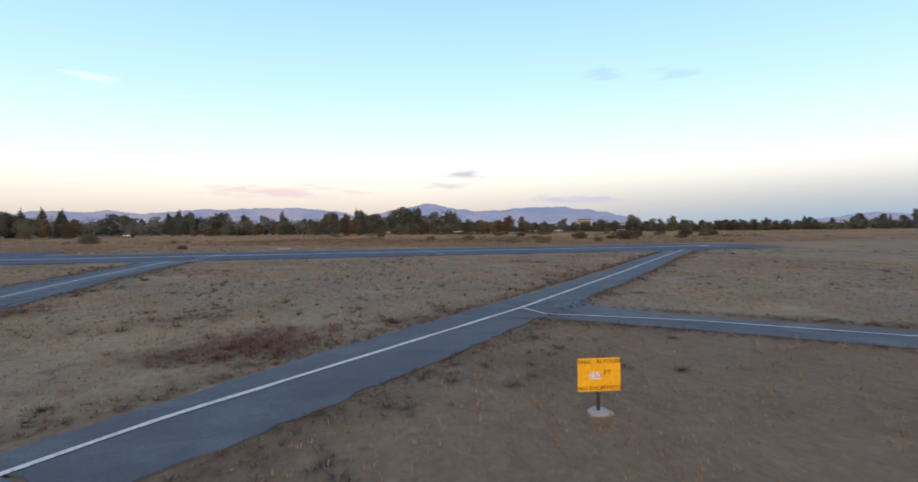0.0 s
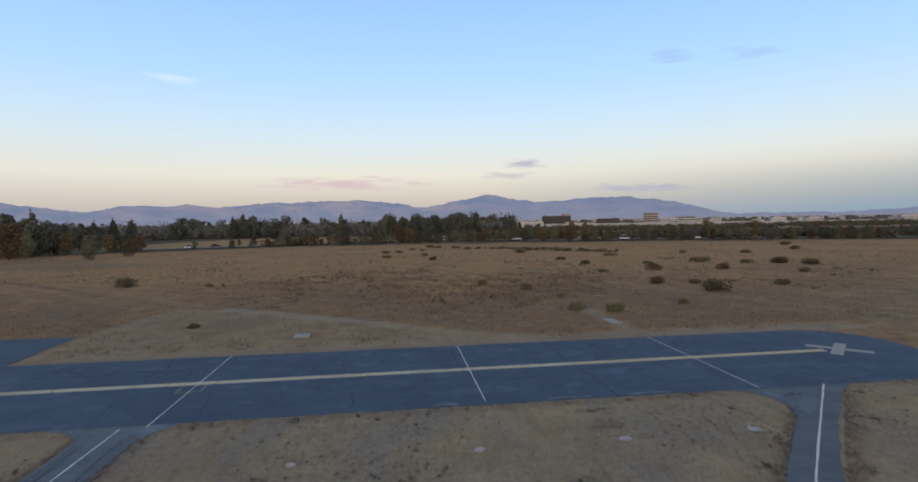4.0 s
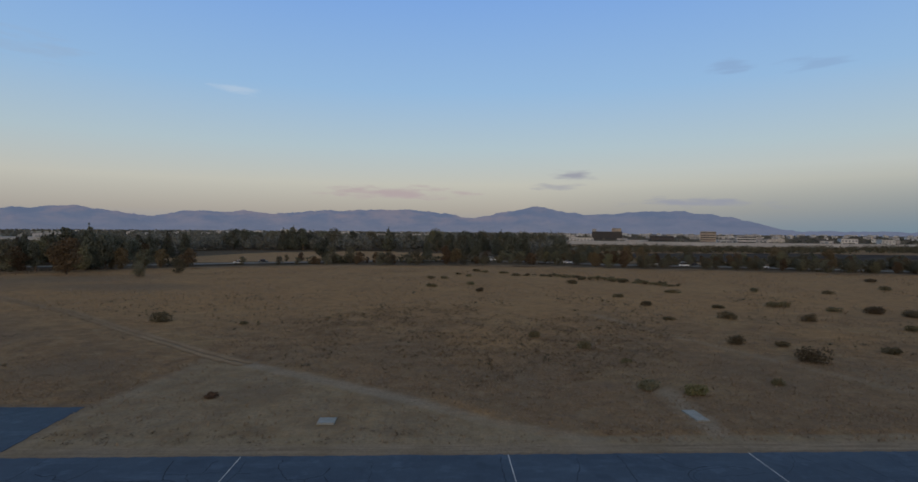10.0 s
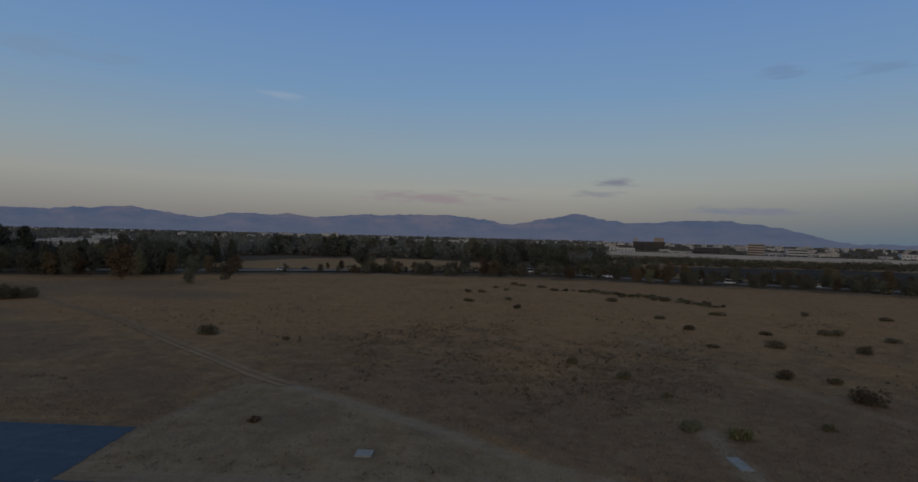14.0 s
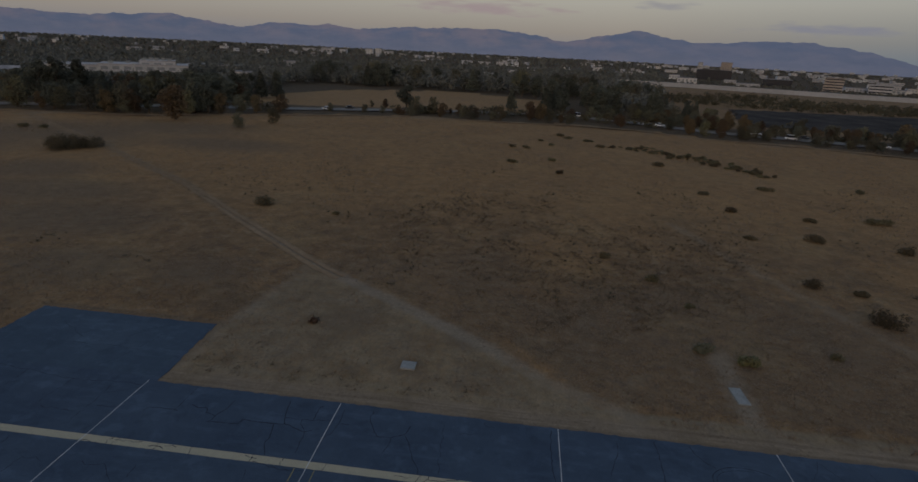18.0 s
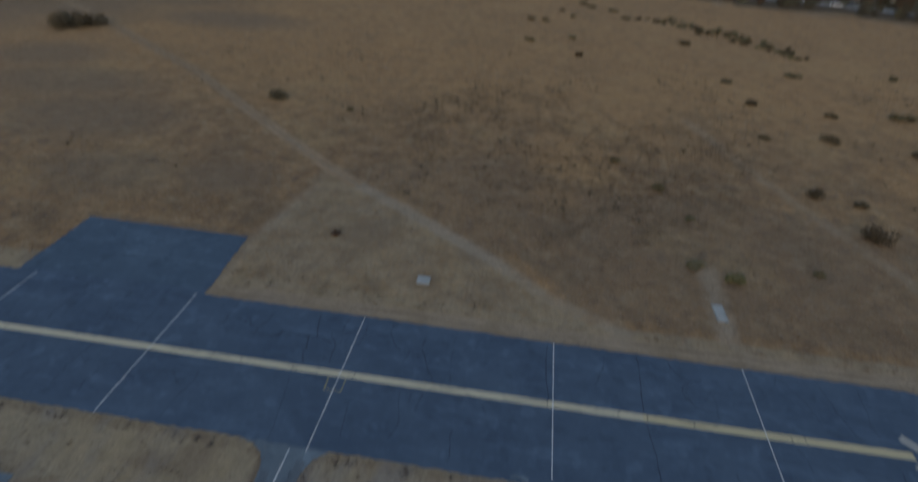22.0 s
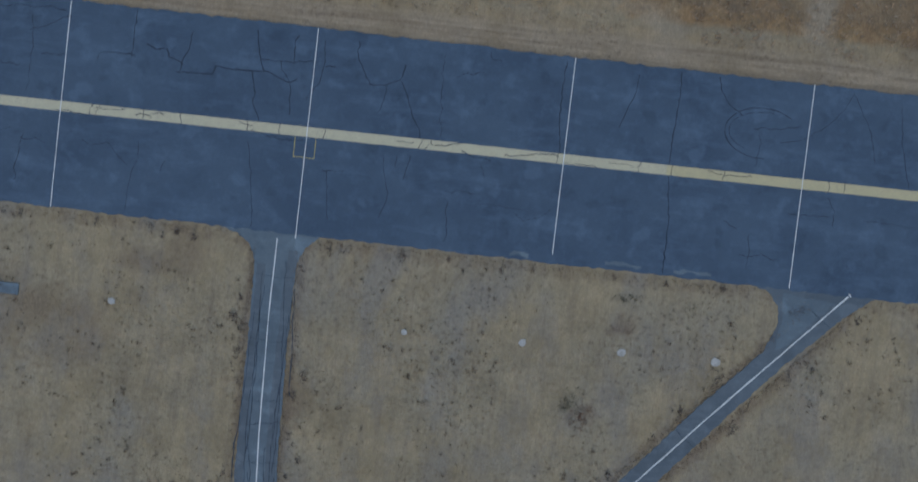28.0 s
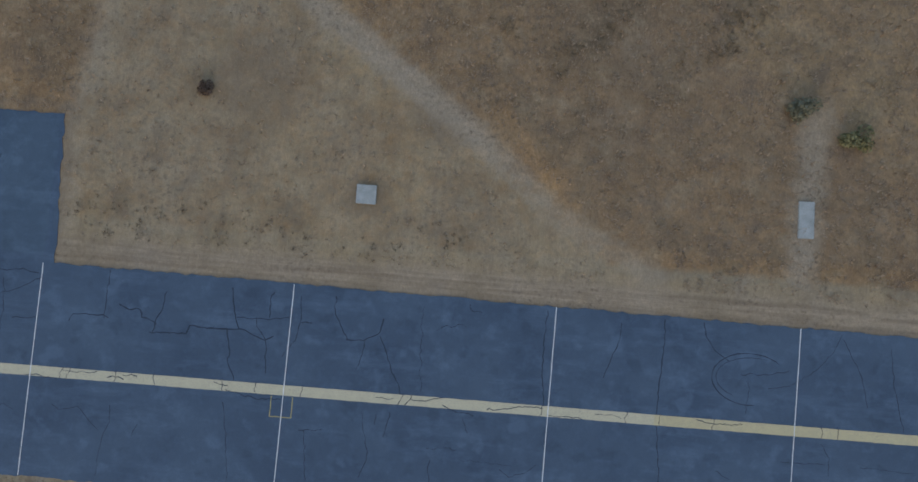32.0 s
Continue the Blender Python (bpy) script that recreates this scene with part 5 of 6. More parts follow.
def tufts(gen, x, y, size, blades, lean=0.5, z=0.0, thin=1.0):
    """Clumps of pointed blades, one after another in one mesh."""
    n = len(x)
    a = gen.uniform(0, 6.283, (n, blades))
    out = gen.uniform(0.15, 1.0, (n, blades)) * lean
    h = size[:, None] * gen.uniform(0.5, 1.1, (n, blades))
    w = size[:, None] * gen.uniform(0.05, 0.12, (n, blades)) * thin
    bx, by = x[:, None] + np.cos(a) * size[:, None] * 0.25, y[:, None] + np.sin(a) * size[:, None] * 0.25
    s, c = np.sin(a), np.cos(a)
    p0 = np.stack([bx - s * w, by + c * w, np.full_like(bx, z)], -1)
    p1 = np.stack([bx + s * w, by - c * w, np.full_like(bx, z)], -1)
    p2 = np.stack([bx + c * out * h * 1.2, by + s * out * h * 1.2, z + h * (1 - 0.45 * out)], -1)
    v = np.stack([p0, p1, p2], 2).reshape(-1, 3)
    return v.tolist(), [], np.arange(len(v)).reshape(-1, 3).tolist()


def patchy(gen, n, x0, x1, y0, y1, scale, cut):
    x, y = gen.uniform(x0, x1, n * 4), gen.uniform(y0, y1, n * 4)
    v = np.array([noise.noise((a * scale, b * scale, 7.3)) for a, b in zip(x, y)])
    ok = (v > cut) & ~on_pavement(x, y)
    return x[ok][:n], y[ok][:n]


gen = np.random.RandomState(4)
EDGE_WEED = leaf_material("brown_edge_weed", (0.075, 0.055, 0.035), (0.20, 0.15, 0.088))
BRUSH_WEED = leaf_material("olive_brown_weed", (0.14, 0.108, 0.055), (0.26, 0.20, 0.105))
x, y = patchy(gen, 34000, -45, 80, -52, 0, 0.35, -0.2)
near_x, near_y = patchy(gen, 62000, -14, 40, -43, -4, 0.5, -0.3)
x, y = np.concatenate([x, near_x]), np.concatenate([y, near_y])
tagged(part("stubble", tufts(gen, x, y, gen.uniform(0.03, 0.10, len(x)), 5, 0.6, thin=0.8), STRAW), "short pale dry stubble in tufts", "grass", kind="stuff")
x, y = patchy(gen, 26000, -60, 100, 15.5, 75, 0.25, -0.1)
near_x, near_y = patchy(gen, 70000, -70, 100, 17, 95, 0.5, -0.3)
thick = gen.rand(len(near_x)) < np.clip(1.25 - np.hypot((near_x - 12) / 62, (near_y - 24) / 44), 0, 1) ** 1.5
x, y = np.concatenate([x, near_x[thick]]), np.concatenate([y, near_y[thick]])
few = ~inside(x, y, MOWN) | (gen.rand(len(x)) < 0.25)
few &= (to_line(x, y, TRACK) > 1.6) & (y > 17.2)
x, y = x[few], y[few]
tagged(part("dry_grass", tufts(gen, x, y, gen.uniform(0.10, 0.34, len(x)), 5, 1.0), STRAW_BROWN), "brown dry grass in tufts", "grass", kind="stuff")
x, y = patchy(gen, 16000, -150, 190, 75, 205, 0.06, -0.15)
tagged(part("dry_grass", tufts(gen, x, y, gen.uniform(0.3, 0.7, len(x)), 4, 1.0), STRAW_BROWN), "taller brown dry grass", "grass", kind="stuff")
x, y = patchy(gen, 4300, -40, 62, -36, -0.5, 0.16, 0.0)
tagged(part("weeds", tufts(gen, x, y, gen.gamma(1.7, 0.032, len(x)) + 0.03, 40, 1.6, thin=0.35), WEED), "scattered dark dead weeds", "weeds", kind="stuff")
x, y = patchy(gen, 230, -17, 12, 17.3, 20.6, 0.7, 0.0)
tagged(part("weeds", tufts(gen, x, y, gen.gamma(2.0, 0.03, len(x)) + 0.04, 36, 1.5, thin=0.4), WEED), "scattered dark dead weeds beside the runway", "weeds", kind="stuff")
x, y = patchy(gen, 1300, -60, 110, 40, 125, 0.07, 0.12)
tagged(part("weeds", tufts(gen, x, y, gen.gamma(3.0, 0.07, len(x)) + 0.08, 24, 1.1, thin=0.6), LEAF_OLIVE), "scattered low olive weeds on the brown field", "weeds", kind="stuff")
x, y = patchy(gen, 9500, -14, 60, 31, 100, 0.22, -0.1)
ok = inside(x, y, [(-12, 72), (8, 96), (34, 92), (52, 62), (44, 42), (29, 34), (17, 32), (8, 40), (-4, 51)])
x, y = x[ok], y[ok]
tagged(part("weeds", tufts(gen, x, y, gen.gamma(3.0, 0.055, len(x)) + 0.07, 20, 1.6, thin=0.6), BRUSH_WEED), "low olive-brown weeds in clumps beside the track", "weeds", kind="stuff")
# Dark clumps in the stubble: place, spread along x and y, number.
RUST_WEED = leaf_material("rust_red_weed", (0.062, 0.032, 0.022), (0.125, 0.066, 0.043))
OLIVE_WEED = leaf_material("dark_olive_weed", (0.040, 0.038, 0.026), (0.095, 0.085, 0.052))
for material, label, spots in ((RUST_WEED, "dense rust-red dead weeds in the stubble", ((8.6, -32.0, 0.75, 0.7, 420), (7.6, -33.0, 0.6, 0.4, 130), (11.8, -30.6, 0.5, 0.5, 40), (22.4, -11.4, 0.4, 0.45, 70), (1.5, -25.6, 0.3, 0.9, 60), (10.6, -30.4, 0.5, 0.5, 30), (11.5, -29.9, 0.4, 0.4, 20))),
                               (OLIVE_WEED, "clumps of dark olive weeds in the stubble", ((21.5, -10.3, 0.55, 0.6, 80), (6.5, -27.9, 0.5, 0.8, 70), (26.8, -27.8, 0.6, 0.5, 26), (30.6, -26.9, 1.0, 0.7, 34), (24.9, -2.0, 0.6, 0.25, 40), (29.6, -2.0, 0.35, 0.2, 14), (1.7, -20.2, 0.5, 0.9, 50),
                                                                                          (2.4, -29.8, 0.5, 0.7, 34), (5.6, -22.8, 1.8, 2.2, 50), (16, -20, 3.5, 3, 50), (31, -24.5, 4, 3, 80), (38, -8, 4, 3, 30)))):
    wx = np.concatenate([gen.normal(px, sx, n) for px, py, sx, sy, n in spots])
    wy = np.concatenate([gen.normal(py, sy, n) for px, py, sx, sy, n in spots])
    ok = ~on_pavement(wx, wy)
    tagged(part("weeds", tufts(gen, wx[ok], wy[ok], gen.gamma(2.0, 0.026, ok.sum()) + 0.025, 30, 1.9, thin=0.4), material), label, "weeds", kind="stuff")
edge_x, edge_y = [], []
for line, half, per in ((west_line, 1.62, 60), (east_line, 1.2, 70), ([(14.7, -29.8), (17.6, -32.4), (31, -45.5)], 1.2, 60), ([(-4.4, -39.4), (-15.4, -30.2), (-41.9, -8.5)], 1.35, 40)):
    for (ax, ay), (bx, by) in zip(line, line[1:]):
        d = Vector((bx - ax, by - ay))
        s = Vector((-d.y, d.x)).normalized()
        for _ in range(int(d.length * per)):
            p = Vector((ax, ay)) + d * rnd.random() + s * rnd.choice((1, -1)) * (half - 0.16 + abs(rnd.gauss(0, 0.26)))
            edge_x.append(p.x), edge_y.append(p.y)
for _ in range(1600):
    edge_x.append(rnd.uniform(-60, 55)), edge_y.append(-0.2 - abs(rnd.gauss(0, 0.25)))
dice = random.Random(77)
clump_x, clump_y = [], []
for line, half, per in ((west_line, 1.95, 1.5), (east_line, 1.45, 1.0), ([(-60, 0.15), (52, 0.15)], 0.5, 0.8)):
    for (ax, ay), (bx, by) in zip(line, line[1:]):
        d = Vector((bx - ax, by - ay))
        s = Vector((-d.y, d.x)).normalized()
        for _ in range(int(d.length * per)):
            p = Vector((ax, ay)) + d * dice.random() + s * dice.choice((1, -1)) * (half + abs(dice.gauss(0, 0.45)))
            for _ in range(dice.randint(5, 16)):
                clump_x.append(p.x + dice.gauss(0, 0.13)), clump_y.append(p.y + dice.gauss(0, 0.26))
clump_x, clump_y = np.array(clump_x), np.array(clump_y)
ok = ~on_pavement(clump_x, clump_y) & ~((clump_y > -1.2) & (((clump_x > -5) & (clump_x < 1.5)) | ((clump_x > 34) & (clump_x < 43))))
sow = np.random.RandomState(8)
PURPLE_WEED = leaf_material("purple_brown_weed", (0.062, 0.050, 0.044), (0.150, 0.118, 0.092))
tagged(part("weeds", tufts(sow, clump_x[ok], clump_y[ok], sow.gamma(2.0, 0.03, ok.sum()) + 0.03, 22, 1.7, thin=0.5), PURPLE_WEED), "purple-brown weed clumps beside the pavement", "weeds", kind="stuff")
edge_x, edge_y = np.array(edge_x), np.array(edge_y)
ok = ~((edge_y > -1.2) & (((edge_x > -5) & (edge_x < 1.5)) | ((edge_x > 34) & (edge_x < 43))))
tagged(part("weeds", tufts(gen, edge_x[ok], edge_y[ok], gen.uniform(0.03, 0.11, ok.sum()), 12, 1.5, thin=0.6), EDGE_WEED), "dark weeds along the pavement edges", "weeds", kind="stuff")


# ---- road behind the field ----
road = part("road", strip(ROAD_LINE, 10.0, 0.35, 4.0), ROAD)
tagged(road, "pale grey asphalt road behind the field", "road", kind="structure")
part("lane_line", strip(ROAD_LINE, 0.35, 0.37, 4.0), THIN_YELLOW, road)


def car(x, y, heading, paint, label, tall=False):
    c = empty("van" if tall else "car", pose(x, y, 0.37, 0, 0, heading), label, "van" if tall else "car", "vehicles on the road")
    h = 1.9 if tall else 1.45
    bm = bmesh.new()
    box(bm, -2.2, -0.88, 0.3, 2.2, 0.88, 0.85, bevel=0.12)
    part("body", bm, paint, c)
    r = bmesh.new()
    box(r, -1.75 if tall else -1.45, -0.76, 0.84, 1.3 if tall else 1.0, 0.76, h, bevel=0.18)
    cabin = part("cabin", r, GLASS, c, "dark glazed cabin")
    part("roof", boxed(-1.5 if tall else -1.0, -0.66, h - 0.01, 1.0 if tall else 0.6, 0.66, h + 0.05, bevel=0.02), paint, cabin)
    for wx in (-1.35, 1.35):
        for wy in (-0.86, 0.86):
            w = part("wheel", rod(bmesh.new(), (wx, wy - 0.1, 0.33), (wx, wy + 0.1, 0.33), 0.33, sides=14), TYRE, c)
            part("rim", rod(bmesh.new(), (wx, wy - 0.11, 0.33), (wx, wy + 0.11, 0.33), 0.19, sides=10), CONCRETE, w)
    return c


DARK_PAINT = surface("dark_car_paint", (0.03, 0.035, 0.045), (0.05, 0.055, 0.07), 1.0, 0.3, bump=0)
for cx, paint, label, tall in ((-78, WHITE, "white car on the road behind the field", False), (-70, DARK_PAINT, "dark car on the road behind the field", False), (42, WHITE, "white van on the road behind the field", True), (60, DARK_PAINT, "dark car on the road behind the field", False),
                               (78, WHITE, "white car on the road behind the field", False), (117, WHITE, "white car on the road behind the field", False), (128, WHITE, "white van on the road behind the field", True), (135, DARK_PAINT, "dark car on the road behind the field", False), (160, WHITE, "white car on the road behind the field", False)):
    slope = math.degrees(math.atan2(road_y(cx + 4) - road_y(cx - 4), 8))
    car(cx, road_y(cx) + rnd.choice((-3, 3)), slope, paint, label, tall)

PATH_DIRT = surface("bare_pale_dirt", (0.235, 0.160, 0.095), (0.305, 0.214, 0.130), 0.15, 1.0, fine=1.0, spec=0.0)
tagged(part("dirt_path", strip(RIM, 2.6, 0.26, 3.0, 0.7, 31), PATH_DIRT), "pale dirt path along the rim of the field", "path", kind="structure")
for side in (-0.62, 0.62):
    vs, es, fs = strip([(x - 0.62 * side, y - 0.78 * side) for x, y in TRACK[:5] + [(-9, 41.3)]], 0.85, 0.0, 1.2, 0.16, 40 + int(side * 10))
    lift = swells(np.array([v[0] for v in vs]), np.array([v[1] for v in vs])) + 0.07
    rut = part("wheel_rut", ([(x, y, float(h)) for (x, y, _), h in zip(vs, lift)], es, fs), PATH_DIRT)
    tagged(rut, "pale bare wheel rut across the brown field", "path", kind="structure")
ASH = surface("burnt_ground", (0.046, 0.042, 0.039), (0.105, 0.092, 0.078), 0.06, 1.0, fine=0.5, spec=0.0, bump=0.6, depth=0.3)
tagged(part("burnt_field", sheet(BURNT, 0.32, 0.3, 5.0, 3.6, 12), ASH), "blackened burnt field in the basin", "ground", kind="structure")

# ---- levee ----
levee_line = [(96, 700), (200, 676), (262, 657), (370, 616), (470, 592), (560, 568), (900, 470), (1500, 300)]
bm = bmesh.new()
rings = []
for (x, y), (x2, y2) in zip(levee_line, levee_line[1:] + [levee_line[-1]]):
    rings.append([bm.verts.new((x + dy * 0.3, y + dy, z)) for dy, z in ((-13, -0.3), (-4, 4.2), (4, 4.2), (13, -0.3))])
for a, b in zip(rings, rings[1:]):
    for k in range(3):
        bm.faces.new((a[k], b[k], b[k + 1], a[k + 1]))
tagged(part("levee", bm, LEVEE), "long pale concrete-faced levee crossing the plain", "levee", kind="structure")


# ---- buildings ----
GREY_WHITE = surface("grey_white_wall", (0.40, 0.39, 0.375), (0.52, 0.51, 0.49), 0.3, 0.9, fine=2.0)
CAMPUS_ROOF = surface("pale_gravel_roof", (0.34, 0.32, 0.30), (0.46, 0.44, 0.41), 0.08, 0.95, fine=1.2)
PALE_GLASS = surface("pale_reflecting_glass", (0.20, 0.21, 0.215), (0.30, 0.31, 0.315), 0.3, 0.3, bump=0, spec=0.5)


def building(name, label, m, volumes, wall, floors, bays, roof=ROOF, band=False, glass=GLASS):
    """volumes: boxes of (x0, y0, x1, y1, height); each gets a roof slab, and window rows on the side that faces the field."""
    b = empty(name, m, label, "building")
    for x0, y0, x1, y1, h in volumes:
        body = part("wall", boxed(x0, y0, -1.5, x1, y1, h), wall, b)
        if name == "house":
            bm = bmesh.new()
            ends = [[bm.verts.new(p) for p in ((x, y0 - 0.6, h - 0.3), (x, (y0 + y1) / 2, h + 3.2), (x, y1 + 0.6, h - 0.3))] for x in (x0 - 0.5, x1 + 0.5)]
            for a, c in ((0, 1), (1, 2), (2, 0)):
                bm.faces.new((ends[0][a], ends[1][a], ends[1][c], ends[0][c]))
            bm.faces.new(ends[0]), bm.faces.new(ends[1][::-1])
            part("roof", bm, roof, b)
        else:
            part("roof", boxed(x0 - 0.3, y0 - 0.3, h, x1 + 0.3, y1 + 0.3, h + 0.5), roof, b)
        if b.name.startswith("campus") and h > 9:
            for k in range(5):
                rx, ry = x0 + (x1 - x0) * (0.12 + 0.18 * k), y0 + (y1 - y0) * (0.35 + 0.3 * (k % 2))
                part("roof_unit", boxed(rx - 1.4, ry - 1.1, h + 0.5, rx + 1.4, ry + 1.1, h + 1.9), CONCRETE, b, "grey ventilation box")
        fl = max(1, round(h / 4)) if floors is None else floors
        for f in range(fl):
            z0 = (f + 0.35) * h / fl
            z1 = z0 + 0.42 * h / fl
            if band:
                part("window", boxed(x0 + 0.5, y0 - 0.08, z0, x1 - 0.5, y0 + 0.2, z1), glass, body)
            else:
                n = max(2, int((x1 - x0) / bays))
                for k in range(n):
                    cx = x0 + (k + 0.5) * (x1 - x0) / n
                    part("window", boxed(cx - 0.3 * (x1 - x0) / n, y0 - 0.08, z0, cx + 0.3 * (x1 - x0) / n, y0 + 0.2, z1), glass, body)
    return b


building("campus_building", "large white building with stepped flat roofs behind trees", pose(-247, 336, 0, 0, 0, 33), [(-62, 0, -28, 30, 8.5), (-27.9, -3, 26, 30, 9.5), (-4, 2, 18, 28, 12.0)], GREY_WHITE, None, 6.5, CAMPUS_ROOF, glass=PALE_GLASS)
building("long_building", "long low white building behind trees", pose(-188, 392, 0, 0, 0, 24), [(-22, 0, 22, 18, 5.5)], CREAM, 1, 5)
building("house", "pale gabled house among trees", pose(-352, 300, 0, 0, 0, 70), [(-8, 0, 8, 11, 5.5)], OFF_WHITE, 2, 4)
building("house", "pale gabled house among trees", pose(-300, 282, 0, 0, 0, 50), [(-7, 0, 7, 10, 4.5)], OFF_WHITE, 2, 4)
building("long_building", "long low grey-roofed building behind trees", pose(-262, 478, 0, 0, 0, 20), [(-40, 0, 40, 18, 5.5)], CREAM, 1, 6)
building("office_block", "wide black glass office block beyond the levee", pose(346, 1026, 0, 0, 0, -18), [(-29, 0, 29, 34, 16.5)], DARK_WALL, 4, 6, DARK_WALL, True)
building("office_block", "pale low office beside the dark block", pose(240, 800, 0, 0, 0, -16), [(-13, 0, 13, 20, 7)], OFF_WHITE, 1, 5, ROOF, glass=PALE_GLASS)
building("office_block", "long white low office before the dark block", pose(318, 790, 0, 0, 0, -20), [(-14, 0, 16, 16, 4)], OFF_WHITE, 1, 5, ROOF, glass=PALE_GLASS)
building("office_block", "dark hall with a pale roof beyond the levee", pose(382, 850, 0, 0, 0, -22), [(-19, 0, 19, 24, 10)], DARK_WALL, 1, 6, ROOF, True)
building("office_block", "white banded office beyond the levee", pose(482, 775, 0, 0, 0, -30), [(-13, 0, 13, 20, 11.5)], OFF_WHITE, 3, 4, ROOF, True)
building("tower_block", "tan tower block with pale floor bands", pose(419, 769, 0, 0, 0, -27), [(-11, 0, 11, 18, 17.5)], TAN_WALL, 5, 6, ROOF, True)
building("tower_block", "distant pinkish tower block", pose(744, 2158, 0, 0, 0, -18), [(-19, 0, 19, 30, 31)], TAN_WALL, 8, 6, ROOF)
building("white_tower", "small white tower beyond the levee", pose(414, 893, 0, 0, 0, -23), [(-3, 0, 3, 8, 12.5)], OFF_WHITE, 3, 4)
building("white_tower", "small white tower far off in the suburb", pose(620, 2050, 0, 0, 0, -16), [(-8, 0, 8, 8, 27)], OFF_WHITE, 5, 4)
for bx, by, bw, bh in ((-650, 1790, 30, 14), (-600, 1810, 24, 12), (-520, 1840, 26, 16), (-490, 1850, 18, 20), (-455, 1860, 30, 12), (-290, 1500, 14, 10), (-255, 1510, 26, 11), (-225, 1515, 16, 9), (-115, 1200, 22, 8), (-80, 1215, 26, 7), (-40, 1225, 30, 8), (-12, 1230, 14, 9), (-1190, 1130, 40, 13), (-1130, 1160, 30, 9), (-760, 1900, 30, 10), (-700, 1930, 34, 12)):
    building("far_building", "white multi-storey building in the far suburb", pose(bx, by, 0, 0, 0, -math.degrees(math.atan2(bx, by)) + rnd.uniform(-20, 20)), [(-bw / 2, 0, bw / 2, 14, bh)], OFF_WHITE, max(2, round(bh / 5)), 7, glass=PALE_GLASS)["group"] = "far buildings"
for k in range(13):
    x, w = 210 + 64 * k + rnd.uniform(-20, 20), rnd.uniform(14, 34)
    building("far_building", "low pale commercial building beyond the levee", pose(x, 900 - 0.28 * (x - 250) + rnd.uniform(-30, 130), 0, 0, 0, -18 + rnd.uniform(-8, 8)), [(-w / 2, 0, w / 2, 16, rnd.uniform(4, 8))], OFF_WHITE if k % 3 else CREAM, 1, 4, ROOF, glass=PALE_GLASS)["group"] = "far buildings"
for k in range(330):
    far = rnd.uniform(620, 3600) if k % 2 else rnd.uniform(1300, 3800)
    side = rnd.uniform(-0.95, 1.15) if k % 3 else rnd.uniform(0.1, 0.9)
    x, y = side * far, far * 0.95
    if y < 900 - 0.36 * x and x > 60:
        y += 500
    if 300 < x < 480 and y < 1350:
        x, y = x + 500, y + 500
    w, h = rnd.choice((5, 6, 8, 10, 16)) * rnd.uniform(0.8, 1.2) * (1 + far / 3400), rnd.uniform(3.5, 6) + far / 900
    building("far_building", "pale flat-roofed building in the far suburb", pose(x, y, 0, 0, 0, -math.degrees(math.atan2(x, y)) + rnd.uniform(-35, 35)), [(-w / 2, 0, w / 2, 14, h)], CREAM if k % 2 else OFF_WHITE, 1, 5, glass=PALE_GLASS)["group"] = "far buildings"


# ---- far woods and hills ----
def far_woods():
    gen = np.random.RandomState(9)
    quads, n = [], 0
    bands = [(1900, 300, 520, 7, 14, 80, 0.72), (3600, 520, 1000, 5, 11, 34, 1.2), (6500, 1000, 3900, 5, 11, 14, 3.0)]
    vs = []
    for count, r0, r1, h0, h1, leaves, size in bands:
        r = np.sqrt(gen.uniform(r0 ** 2, r1 ** 2, count * 2))
        a = gen.uniform(-1.02, 1.02, count * 2)
        x, y = r * np.sin(a), r * np.cos(a)
        clear = inside(x, y, FAR_FIELD) | inside(x, y, BASIN) | inside(x, y, BURNT)
        clear |= y < np.interp(x, [p[0] for p in ROAD_LINE], [p[1] for p in ROAD_LINE]) + 14
        clear |= (np.abs(x + 256) < 62) & (y < 385) & (y > 318)
        clear |= (x > -150) & (x < 60) & (y < 392)
        x, y = x[~clear][:count], y[~clear][:count]
        h = gen.uniform(h0, h1, len(x)) * np.where(gen.rand(len(x)) < 0.07, 1.3, 0.92)
        h = np.where((x > 130) & (y < 320), np.minimum(h, 3.6), h)
        h = np.minimum(h, [low_before_campus(a, b) * 0.93 for a, b in zip(x, y)])
        for _ in range(leaves):
            d = gen.normal(size=(len(x), 3))
            d /= np.linalg.norm(d, axis=1)[:, None]
            p = np.stack([x, y, h * 0.55], 1) + d * np.stack([h * 0.42, h * 0.42, h * 0.48], 1) * (1 + (size > 3) * 1.2) * gen.uniform(0.3, 1.0, (len(x), 1))
            p[:, 2] = np.clip(p[:, 2], 0.5, None) / (1 + (size > 3) * 0.8)
            u, w = gen.normal(size=(2, len(x), 3))
            u /= np.linalg.norm(u, axis=1)[:, None]
            w = np.cross(u, w)
            w /= np.linalg.norm(w, axis=1)[:, None]
            s = size * gen.uniform(0.6, 1.3, (len(x), 1))
            vs.append(np.stack([p - u * s, p + w * s * 0.7, p + u * s, p - w * s * 0.7], 1).reshape(-1, 3))
    v = np.concatenate(vs)
    return v.tolist(), [], np.arange(len(v)).reshape(-1, 4).tolist()


